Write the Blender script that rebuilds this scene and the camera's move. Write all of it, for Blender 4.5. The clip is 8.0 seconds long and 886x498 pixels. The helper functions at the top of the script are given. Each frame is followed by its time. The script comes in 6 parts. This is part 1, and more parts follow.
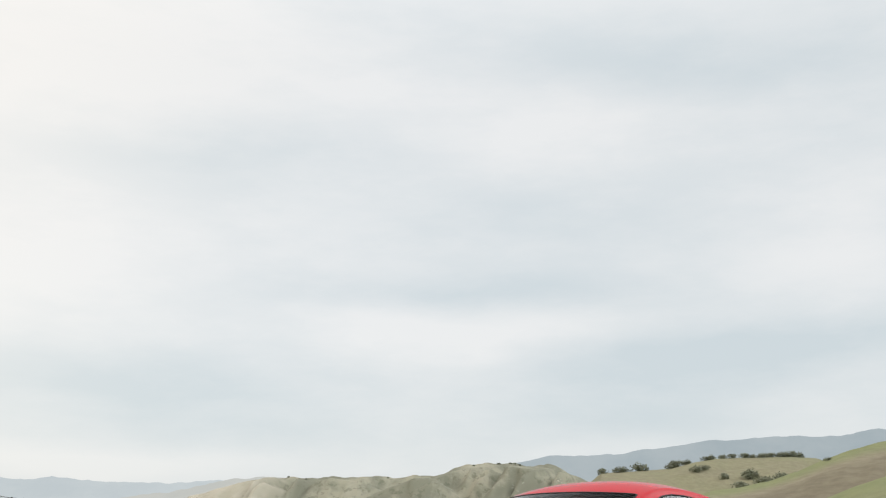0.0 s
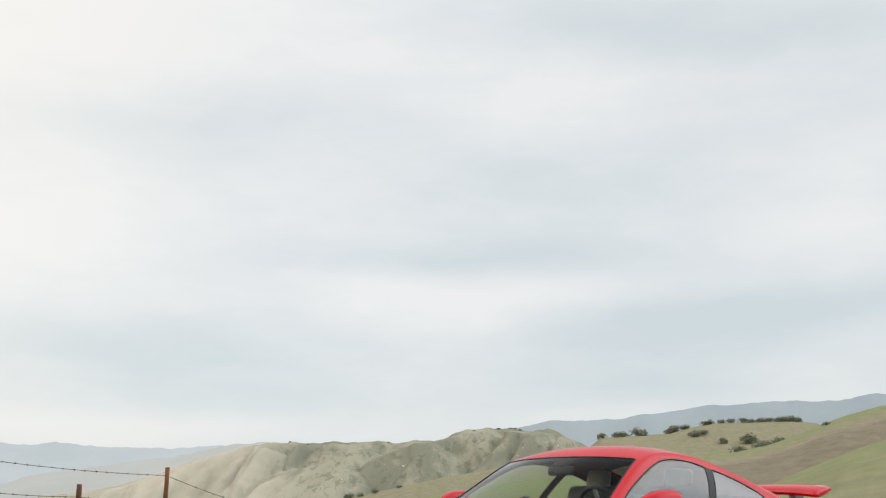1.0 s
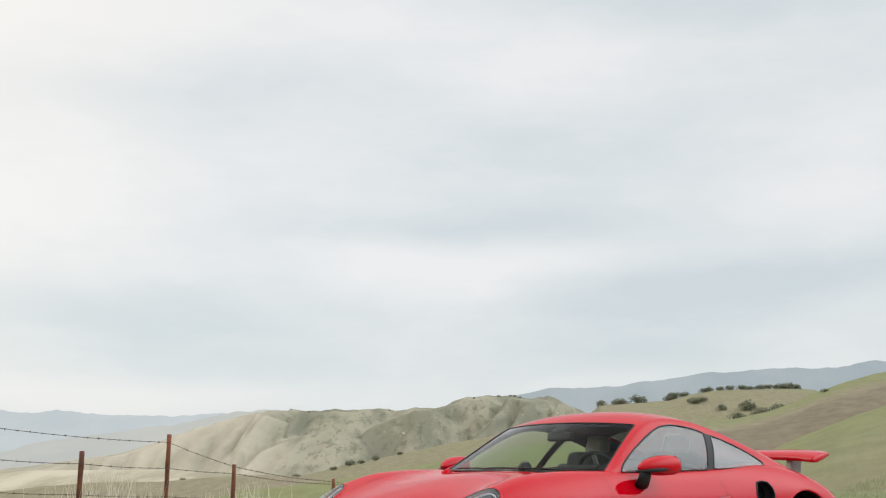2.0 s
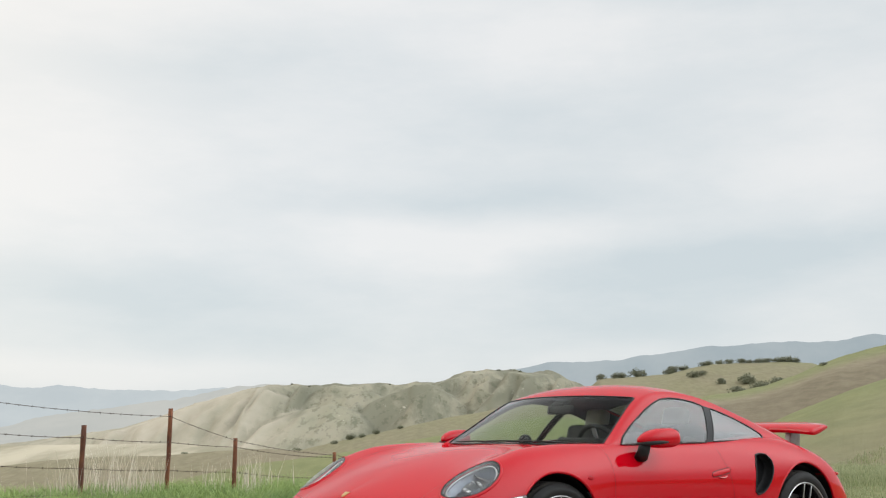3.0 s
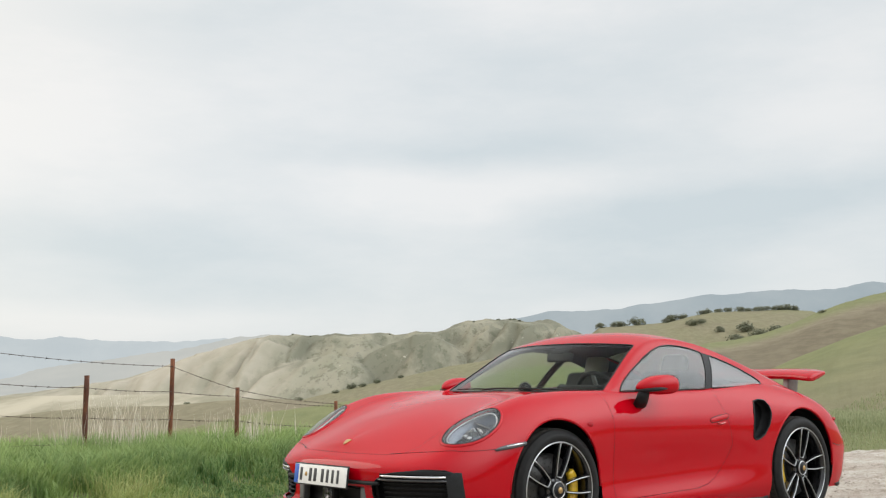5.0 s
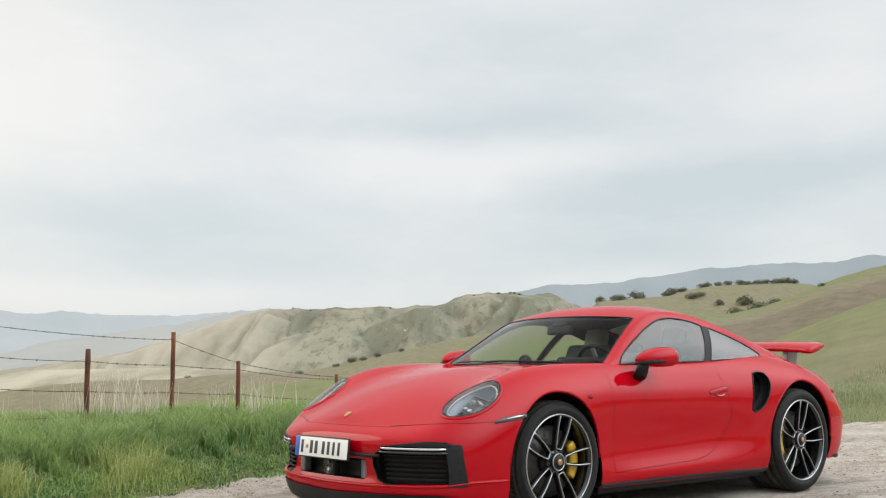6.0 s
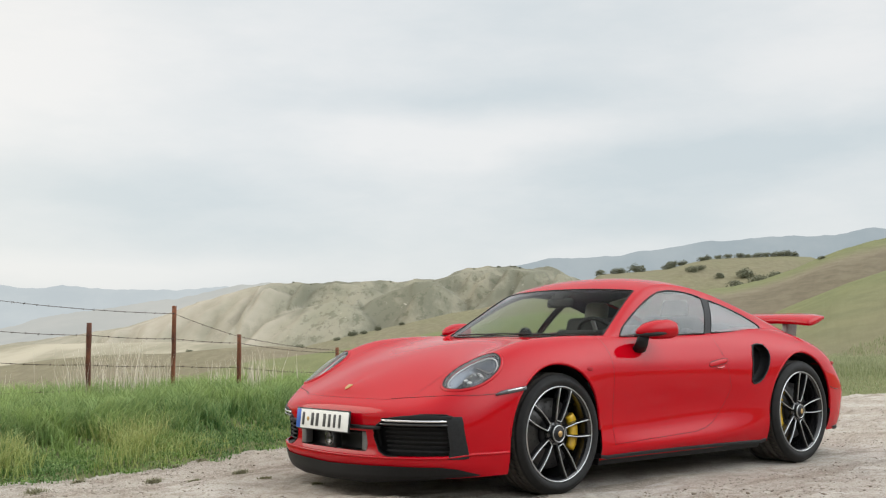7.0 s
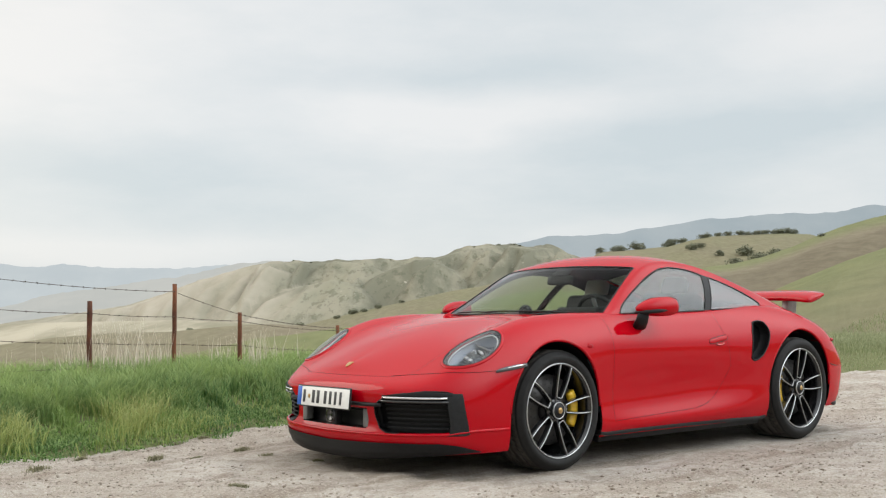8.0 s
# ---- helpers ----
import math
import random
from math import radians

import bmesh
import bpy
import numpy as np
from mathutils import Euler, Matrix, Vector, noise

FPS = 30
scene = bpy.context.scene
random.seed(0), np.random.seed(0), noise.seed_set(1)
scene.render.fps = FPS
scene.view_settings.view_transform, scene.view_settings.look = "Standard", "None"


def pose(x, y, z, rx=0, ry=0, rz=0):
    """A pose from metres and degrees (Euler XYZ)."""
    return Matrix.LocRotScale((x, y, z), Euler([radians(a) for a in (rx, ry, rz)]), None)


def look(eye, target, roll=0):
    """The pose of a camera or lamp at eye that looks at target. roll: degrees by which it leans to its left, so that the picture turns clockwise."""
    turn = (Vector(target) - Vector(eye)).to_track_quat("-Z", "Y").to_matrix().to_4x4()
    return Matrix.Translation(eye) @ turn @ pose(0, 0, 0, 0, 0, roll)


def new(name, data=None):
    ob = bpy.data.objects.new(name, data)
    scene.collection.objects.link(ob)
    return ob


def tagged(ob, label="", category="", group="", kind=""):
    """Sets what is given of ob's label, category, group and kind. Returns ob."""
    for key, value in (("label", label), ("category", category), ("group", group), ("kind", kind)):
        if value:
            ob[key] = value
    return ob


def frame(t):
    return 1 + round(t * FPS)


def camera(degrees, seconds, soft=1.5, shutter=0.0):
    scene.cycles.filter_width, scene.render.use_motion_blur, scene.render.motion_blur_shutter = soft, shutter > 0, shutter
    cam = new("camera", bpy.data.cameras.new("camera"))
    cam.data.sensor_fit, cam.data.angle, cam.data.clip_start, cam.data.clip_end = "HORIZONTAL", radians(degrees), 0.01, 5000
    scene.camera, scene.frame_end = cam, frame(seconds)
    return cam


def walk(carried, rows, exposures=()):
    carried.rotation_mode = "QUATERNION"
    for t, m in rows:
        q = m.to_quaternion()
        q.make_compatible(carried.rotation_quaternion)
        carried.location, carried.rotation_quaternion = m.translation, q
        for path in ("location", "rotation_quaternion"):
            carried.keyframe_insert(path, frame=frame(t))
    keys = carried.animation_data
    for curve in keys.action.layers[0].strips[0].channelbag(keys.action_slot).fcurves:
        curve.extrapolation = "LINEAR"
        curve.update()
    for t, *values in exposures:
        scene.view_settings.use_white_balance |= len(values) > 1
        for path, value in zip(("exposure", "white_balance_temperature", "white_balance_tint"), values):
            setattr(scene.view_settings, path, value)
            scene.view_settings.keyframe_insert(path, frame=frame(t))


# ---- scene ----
cam = camera(45.56, 8.0, soft=1.2)
walk(cam, [
    (0.0, pose(-0.0012, 0.0043, 0.8956, 105.384, -0.714, -0.117)),
    (0.5, pose(0.0002, 0.0024, 0.8962, 104.391, -0.688, -0.119)),
    (1.0, pose(0.0015, 0.0004, 0.8967, 103.551, -0.622, -0.087)),
    (1.5, pose(0.0030, -0.0013, 0.8937, 102.658, -0.565, -0.080)),
    (3.0, pose(0.0026, -0.0027, 0.8868, 100.448, -0.405, -0.049)),
    (3.5, pose(0.0012, -0.0039, 0.8840, 99.813, -0.313, -0.058)),
    (4.0, pose(0.0014, -0.0046, 0.8821, 99.018, -0.243, -0.036)),
    (4.5, pose(0.0010, -0.0042, 0.8810, 98.391, -0.161, -0.035)),
    (6.0, pose(0.0015, -0.0029, 0.8766, 96.313, -0.023, -0.014)),
    (6.5, pose(0.0016, -0.0026, 0.8733, 95.620, 0.034, -0.015)),
    (7.0, pose(0.0016, -0.0023, 0.8719, 94.890, 0.103, 0.006)),
    (7.5, pose(0.0008, -0.0022, 0.8712, 94.203, 0.140, 0.008)),
    (8.0, pose(0.0000, 0.0000, 0.8694, 93.692, 0.204, 0.013)),
])

# ---- sky and sun: high thin overcast, brighter on the left where the sun stands ----
SUN_AZ, SUN_EL = -72.0, 29.0          # degrees, clockwise from +y
ZENITH = 1.6                          # overcast sky overhead against the sky low down
SIDE_FILL = 3.2                       # fill: brightness added to the unseen sky at right, for the car's near side
CLOUDS = [
    (-0.302, 0.432, 0.171, 0.064, 0.80), (-0.385, 0.352, 0.107, 0.032, 0.40), (-0.348, 0.244, 0.129, 0.054, 0.80), (0.078, 0.366, 0.134, 0.040, 0.60), (0.181, 0.387, 0.080, 0.021, 0.45),
    (0.019, 0.182, 0.129, 0.024, 1.00), (0.125, 0.196, 0.070, 0.013, 0.60), (-0.316, 0.067, 0.150, 0.014, 0.70), (0.358, 0.267, 0.091, 0.064, 0.40), (-0.076, 0.400, 0.080, 0.032, 0.25),
    (-0.235, 0.337, 0.118, 0.022, -0.65), (-0.134, 0.356, 0.080, 0.013, -0.35), (0.248, 0.416, 0.171, 0.037, -0.75), (0.046, 0.227, 0.118, 0.017, -0.80), (-0.077, 0.217, 0.091, 0.011, -0.40),
    (0.280, 0.175, 0.161, 0.021, -1.10), (0.191, 0.148, 0.118, 0.032, -0.85), (-0.273, 0.135, 0.177, 0.029, -0.85), (-0.179, 0.095, 0.129, 0.021, -0.50), (0.145, 0.113, 0.096, 0.019, -0.70),
    (0.094, 0.293, 0.139, 0.027, -0.40), (0.312, 0.344, 0.096, 0.027, -0.25), (0.264, 0.126, 0.096, 0.012, 0.30),
]
scene.view_settings.exposure = 0.0


def make_world():
    world = bpy.data.worlds.new("sky")
    scene.world = world
    world.use_nodes = True
    nt = world.node_tree
    nt.nodes.clear()
    N, L = nt.nodes.new, nt.links.new

    def math_node(op, a, b=None, c=None):
        n = N("ShaderNodeMath")
        n.operation = op
        for i, v in enumerate((a, b, c)):
            if v is None:
                continue
            if isinstance(v, (int, float)):
                n.inputs[i].default_value = v
            else:
                L(v, n.inputs[i])
        return n.outputs[0]

    def mix(fac, a, b):
        n = N("ShaderNodeMix")
        n.data_type = "RGBA"
        for key, v in ((0, fac), (6, a), (7, b)):
            if isinstance(v, (int, float, tuple)):
                n.inputs[key].default_value = v
            else:
                L(v, n.inputs[key])
        return n.outputs[2]

    out, bg = N("ShaderNodeOutputWorld"), N("ShaderNodeBackground")
    sky = N("ShaderNodeTexSky")
    sky.sky_type, sky.sun_disc = "NISHITA", False
    sky.sun_elevation, sky.sun_rotation = radians(SUN_EL), radians(SUN_AZ)
    sky.dust_density, sky.air_density = 2.0, 1.0
    scaled = N("ShaderNodeVectorMath")
    scaled.operation = "SCALE"
    scaled.inputs[3].default_value = 0.10
    L(sky.outputs[0], scaled.inputs[0])
    geo = N("ShaderNodeTexCoord")
    sep = N("ShaderNodeSeparateXYZ")
    L(geo.outputs["Generated"], sep.inputs[0])
    x, y, z = sep.outputs
    up = math_node("ADD", math_node("MAXIMUM", z, 0.0), 0.16)
    comb = N("ShaderNodeCombineXYZ")
    L(math_node("DIVIDE", x, up), comb.inputs[0])
    L(math_node("DIVIDE", y, up), comb.inputs[1])

    def cloud(scale, detail, rough, shift, stretch):
        m = N("ShaderNodeMapping")
        m.inputs["Location"].default_value = shift
        m.inputs["Scale"].default_value = stretch
        m.inputs["Rotation"].default_value = (0, 0, radians(14))
        L(comb.outputs[0], m.inputs[0])
        n = N("ShaderNodeTexNoise")
        n.inputs["Scale"].default_value = scale
        n.inputs["Detail"].default_value = detail
        n.inputs["Roughness"].default_value = rough
        n.inputs["Distortion"].default_value = 0.25
        L(m.outputs[0], n.inputs["Vector"])
        return n.outputs["Fac"]

    def smooth(v, lo, hi):
        n = N("ShaderNodeMapRange")
        n.interpolation_type = "SMOOTHSTEP"
        n.inputs[1].default_value, n.inputs[2].default_value = lo, hi
        L(v, n.inputs[0])
        return n.outputs[0]

    # soft cloud masses, unevenly edged: bearing, height, half sizes, lighter or greyer
    wob = N("ShaderNodeTexNoise")
    wob.inputs["Scale"].default_value, wob.inputs["Detail"].default_value = 5.0, 5.0
    L(geo.outputs["Generated"], wob.inputs["Vector"])
    wsep = N("ShaderNodeSeparateColor")
    L(wob.outputs["Color"], wsep.inputs[0])
    xw = math_node("ADD", x, math_node("MULTIPLY", math_node("SUBTRACT", wsep.outputs[0], 0.5), 0.13))
    zw = math_node("ADD", z, math_node("MULTIPLY", math_node("SUBTRACT", wsep.outputs[1], 0.5), 0.035))
    mass = None
    for cx, cz, sx, sz, amount in CLOUDS:
        u = math_node("DIVIDE", math_node("SUBTRACT", xw, cx), sx)
        v = math_node("DIVIDE", math_node("SUBTRACT", zw, cz), sz)
        d = math_node("ADD", math_node("MULTIPLY", u, u), math_node("MULTIPLY", v, v))
        g = math_node("MULTIPLY", math_node("POWER", 2.718, math_node("MULTIPLY", d, -0.8)), amount)
        mass = g if mass is None else math_node("ADD", mass, g)
    big = smooth(cloud(0.7, 4.0, 0.5, (3.1, 0.4, 0), (0.9, 1.2, 1)), 0.30, 0.70)
    wisp = N("ShaderNodeTexNoise")
    wm = N("ShaderNodeMapping")
    wm.inputs["Scale"].default_value = (1, 1, 3.2)
    L(geo.outputs["Generated"], wm.inputs[0])
    L(wm.outputs[0], wisp.inputs["Vector"])
    wisp.inputs["Scale"].default_value, wisp.inputs["Detail"].default_value, wisp.inputs["Roughness"].default_value = 6.0, 8.0, 0.60
    fine = smooth(wisp.outputs["Fac"], 0.30, 0.72)
    body = math_node("ADD", math_node("MULTIPLY", big, 0.08), math_node("MULTIPLY", fine, 0.34))
    body = math_node("ADD", math_node("ADD", body, 0.40), math_node("MULTIPLY", mass, 0.58))
    body = math_node("MINIMUM", math_node("MAXIMUM", body, 0.0), 1.0)
    grey, white = (0.675, 0.745, 0.775, 1), (0.915, 0.920, 0.915, 1)
    c = mix(body, grey, white)
    # thin cloud before the sun
    s = Vector((math.sin(radians(SUN_AZ)) * math.cos(radians(SUN_EL)), math.cos(radians(SUN_AZ)) * math.cos(radians(SUN_EL)), math.sin(radians(SUN_EL))))
    dot = N("ShaderNodeVectorMath")
    dot.operation = "DOT_PRODUCT"
    L(geo.outputs["Generated"], dot.inputs[0])
    dot.inputs[1].default_value = s
    glow = smooth(dot.outputs["Value"], 0.45, 1.05)
    c = mix(math_node("MULTIPLY", glow, 0.75), c, (1.16, 1.07, 0.94, 1))
    # a paler band of haze low down
    low = math_node("SUBTRACT", 1.0, smooth(z, 0.0, 0.16))
    c = mix(math_node("MULTIPLY", low, 0.40), c, (0.80, 0.84, 0.85, 1))
    c = mix(0.12, c, scaled.outputs[0])
    L(c, bg.inputs["Color"])
    # an overcast sky grows brighter towards the zenith
    high = smooth(z, 0.40, 0.90)
    # and extra brightness is added to the unseen sky at right, to fill the car's flank and windows
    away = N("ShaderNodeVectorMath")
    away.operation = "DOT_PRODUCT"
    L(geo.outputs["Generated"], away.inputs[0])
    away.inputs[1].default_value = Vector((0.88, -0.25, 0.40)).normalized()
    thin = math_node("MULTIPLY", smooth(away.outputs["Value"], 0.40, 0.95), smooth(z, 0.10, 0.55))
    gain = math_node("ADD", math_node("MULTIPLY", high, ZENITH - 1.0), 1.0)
    L(math_node("ADD", gain, math_node("MULTIPLY", thin, SIDE_FILL)), bg.inputs["Strength"])
    L(bg.outputs[0], out.inputs[0])


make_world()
sun = new("sun", bpy.data.lights.new("sun", "SUN"))
sun.data.energy, sun.data.angle, sun.data.color = 1.05, radians(42), (1.0, 0.95, 0.86)
_a, _e = radians(SUN_AZ), radians(SUN_EL)
sun.matrix_world = look((40 * math.sin(_a) * math.cos(_e), 40 * math.cos(_a) * math.cos(_e), 40 * math.sin(_e)), (0, 0, 0))


# ---- materials ----
class Nodes:
    """A node material under construction."""

    def __init__(self, name):
        self.mat = bpy.data.materials.new(name)
        self.mat.use_nodes = True
        self.nt = self.mat.node_tree
        self.bsdf = self.nt.nodes["Principled BSDF"]

    def n(self, kind, **props):
        node = self.nt.nodes.new(kind)
        for key, v in props.items():
            if key == "blend":
                node.blend_type = v
            elif key == "op":
                node.operation = v
        return node

    def link(self, a, b):
        self.nt.links.new(a, b)

    def put(self, socket, v):
        if isinstance(v, (int, float)):
            socket.default_value = v
        elif isinstance(v, (tuple, list)):
            socket.default_value = (*v, 1) if len(v) == 3 and len(socket.default_value) == 4 else v
        else:
            self.link(v, socket)

    def noise(self, scale, detail=4, rough=0.55, stretch=(1, 1, 1), space="Object", shift=(0, 0, 0), turn=0.0):
        tc, mp, no = self.n("ShaderNodeTexCoord"), self.n("ShaderNodeMapping"), self.n("ShaderNodeTexNoise")
        mp.inputs["Scale"].default_value, mp.inputs["Location"].default_value = stretch, shift
        source = tc.outputs[space]
        if turn:
            first = self.n("ShaderNodeMapping")
            first.inputs["Rotation"].default_value = (0, 0, radians(turn))
            self.link(source, first.inputs[0])
            source = first.outputs[0]
        self.link(source, mp.inputs[0])
        self.link(mp.outputs[0], no.inputs["Vector"])
        no.inputs["Scale"].default_value, no.inputs["Detail"].default_value, no.inputs["Roughness"].default_value = scale, detail, rough
        return no.outputs["Fac"]

    def ramp(self, v, lo, hi):
        m = self.n("ShaderNodeMapRange")
        m.interpolation_type = "SMOOTHSTEP"
        m.inputs[1].default_value, m.inputs[2].default_value = lo, hi
        self.link(v, m.inputs[0])
        return m.outputs[0]

    def mix(self, fac, a, b, blend="MIX"):
        m = self.n("ShaderNodeMix")
        m.data_type, m.blend_type = "RGBA", blend
        self.put(m.inputs[0], fac)
        self.put(m.inputs[6], a)
        self.put(m.inputs[7], b)
        return m.outputs[2]

    def math(self, op, a, b=0.0):
        m = self.n("ShaderNodeMath", op=op)
        self.put(m.inputs[0], a)
        self.put(m.inputs[1], b)
        return m.outputs[0]

    def attr(self, name):
        a = self.n("ShaderNodeAttribute")
        a.attribute_name = name
        return a.outputs["Fac"]

    def bump(self, v, strength, distance):
        b = self.n("ShaderNodeBump")
        b.inputs["Strength"].default_value, b.inputs["Distance"].default_value = strength, distance
        self.link(v, b.inputs["Height"])
        self.link(b.outputs[0], self.bsdf.inputs["Normal"])

    def set(self, **kw):
        for key, v in kw.items():
            self.put(self.bsdf.inputs[key.replace("_", " ")], v)
        return self


def plain(name, colour, rough, metal=0.0, vary=0.12, scale=30.0, coat=0.0, spec=0.5):
    """A surface of one colour with fine grain and slight wear."""
    m = Nodes(name)
    g = m.noise(scale, 5)
    dark = tuple(c * (1 - vary) for c in colour)
    lite = tuple(min(1, c * (1 + vary)) for c in colour)
    m.set(Base_Color=m.mix(m.ramp(g, 0.3, 0.7), dark, lite), Metallic=metal, Coat_Weight=coat, Specular_IOR_Level=spec)
    m.set(Roughness=m.math("ADD", m.math("MULTIPLY", g, 0.16), max(0.02, rough - 0.08)))
    return m.mat


def paint_material():
    m = Nodes("red_paint")
    dust = m.ramp(m.noise(3.0, 6), 0.45, 0.8)
    m.set(Base_Color=m.mix(m.math("MULTIPLY", dust, 0.012), (0.41, 0.0004, 0.0070), (0.42, 0.20, 0.15)), Roughness=0.5, Coat_Weight=0.6,
          Coat_Roughness=m.math("ADD", m.math("MULTIPLY", dust, 0.02), 0.008), Specular_IOR_Level=0.0, Coat_IOR=1.5)
    return m.mat


def glass_material(name, tint, gloss_rough=0.01, base=0.075, curve=4.5, gain=0.92):
    """Thin glass: tinted see-through with a clear reflection that grows towards grazing."""
    m = Nodes(name)
    nt = m.nt
    nt.nodes.remove(m.bsdf)
    out = nt.nodes["Material Output"]
    t, g, mixer, fr = m.n("ShaderNodeBsdfTransparent"), m.n("ShaderNodeBsdfGlossy"), m.n("ShaderNodeMixShader"), m.n("ShaderNodeLayerWeight")
    t.inputs["Color"].default_value = (*tint, 1)
    g.inputs["Roughness"].default_value = gloss_rough
    fr.inputs["Blend"].default_value = 0.5
    edge = m.math("POWER", fr.outputs["Facing"], curve)
    m.link(m.math("MINIMUM", m.math("ADD", m.math("MULTIPLY", edge, gain), base), 0.97), mixer.inputs[0])
    m.link(t.outputs[0], mixer.inputs[1])
    m.link(g.outputs[0], mixer.inputs[2])
    m.link(mixer.outputs[0], out.inputs["Surface"])
    return m.mat


def ground_material():
    """Pale sandy track where the mask says so, pasture elsewhere, drier and browner on the far slopes, where sun and
    haze are painted in too.
    """
    m = Nodes("ground")
    dirt = m.attr("track")
    dry = m.attr("dry")
    grain = m.noise(70, 7, 0.75)
    lump = m.noise(7, 5, 0.6)
    wide = m.noise(0.9, 4, 0.55)
    streak = m.noise(2.0, 5, 0.6, (0.22, 1.9, 1), shift=(4, 2, 0), turn=-42)
    d = m.mix(m.ramp(wide, 0.35, 0.68), (0.360, 0.313, 0.262), (0.478, 0.437, 0.388))
    d = m.mix(m.math("MULTIPLY", m.ramp(lump, 0.45, 0.70), 0.65), d, (0.215, 0.170, 0.132))
    d = m.mix(m.math("MULTIPLY", m.ramp(streak, 0.52, 0.64), 0.68), d, (0.205, 0.160, 0.122))
    d = m.mix(m.math("MULTIPLY", m.ramp(grain, 0.50, 0.62), 0.60), d, (0.58, 0.54, 0.48))
    d = m.mix(m.math("MULTIPLY", m.ramp(m.noise(38, 5, 0.75, shift=(5, 5, 0)), 0.53, 0.64), 0.50), d, (0.215, 0.175, 0.140))
    d = m.mix(m.math("MULTIPLY", m.ramp(m.noise(120, 4, 0.75, shift=(9, 1, 0)), 0.55, 0.64), 0.62), d, (0.13, 0.105, 0.085))
    # pasture
    p1 = m.noise(0.035, 6, 0.6, (1, 0.3, 1))
    p2 = m.noise(0.45, 6, 0.65, (1, 0.4, 1))
    p3 = m.noise(5.0, 5, 0.7)
    green = m.mix(m.ramp(p2, 0.3, 0.7), (0.138, 0.150, 0.066), (0.176, 0.182, 0.082))
    tan = m.mix(m.ramp(p2, 0.35, 0.7), (0.172, 0.142, 0.098), (0.220, 0.188, 0.130))
    mask = m.math("ADD", m.math("MULTIPLY", m.math("SUBTRACT", p1, 0.5), 0.45), dry)
    g = m.mix(m.ramp(mask, 0.2, 0.8), green, tan)
    g = m.mix(m.math("MULTIPLY", m.ramp(p3, 0.5, 0.75), 0.22), g, (0.085, 0.09, 0.045))
    # from 0.7 up this share turns the ground a darker brown
    g = m.mix(m.math("MULTIPLY", m.ramp(dry, 0.70, 0.95), 0.8), g, m.mix(m.ramp(p2, 0.35, 0.7), (0.118, 0.098, 0.062), (0.158, 0.134, 0.088)))
    # dry shares above 1: a sunlit strip, its sunlight put into the cream colour
    g = m.mix(m.ramp(dry, 1.0, 1.5), g, m.mix(m.ramp(m.noise(0.03, 7, 0.6, (1, 0.2, 1), shift=(3, 20, 0)), 0.35, 0.62), (0.225, 0.208, 0.145), (0.40, 0.358, 0.272)))
    # the far range: bleached grass made paler for sun and haze, olive scrub that thickens in the folds as their shade
    # too, bare rock
    wild = m.attr("scrub_shade")
    pale = m.mix(m.ramp(wild, 0.10, 0.42), (0.395, 0.352, 0.283), (0.268, 0.248, 0.186))
    pale = m.mix(m.math("MULTIPLY", m.ramp(p1, 0.3, 0.7), 0.35), pale, (0.195, 0.197, 0.130))
    g = m.mix(m.ramp(wild, 0.06, 0.14), g, pale)
    thick = m.ramp(wild, 0.12, 0.45)
    patch = m.math("MULTIPLY", m.ramp(m.noise(0.020, 9, 0.66, (1, 0.25, 0.8), shift=(50, 9, 0)), 0.40, 0.56), thick)
    g = m.mix(m.math("MULTIPLY", patch, 0.76), g, (0.126, 0.127, 0.090))
    dots = m.math("MULTIPLY", m.ramp(m.noise(0.13, 4, 0.7, (1, 0.25, 1), shift=(5, 2, 0)), 0.54, 0.62), m.ramp(wild, 0.12, 0.45))
    g = m.mix(m.math("MULTIPLY", dots, 0.5), g, (0.092, 0.094, 0.060))
    rock = m.math("MULTIPLY", m.ramp(m.noise(0.06, 8, 0.74, (1, 0.25, 1), shift=(7, 33, 0)), 0.63, 0.70), thick)
    g = m.mix(m.math("MULTIPLY", rock, 0.65), g, (0.55, 0.50, 0.42))
    m.set(Base_Color=m.mix(m.ramp(m.math("ADD", dirt, m.math("MULTIPLY", m.math("SUBTRACT", m.noise(3.5, 6, 0.7), 0.5), 0.5)), 0.4, 0.6), g, d), Roughness=0.95, Specular_IOR_Level=0.2)
    h = m.math("ADD", m.math("ADD", m.math("MULTIPLY", grain, 0.45), lump), m.math("MULTIPLY", m.noise(24, 5, 0.65, shift=(2, 8, 0)), 0.8))
    m.bump(h, 0.9, 0.022)
    return m.mat


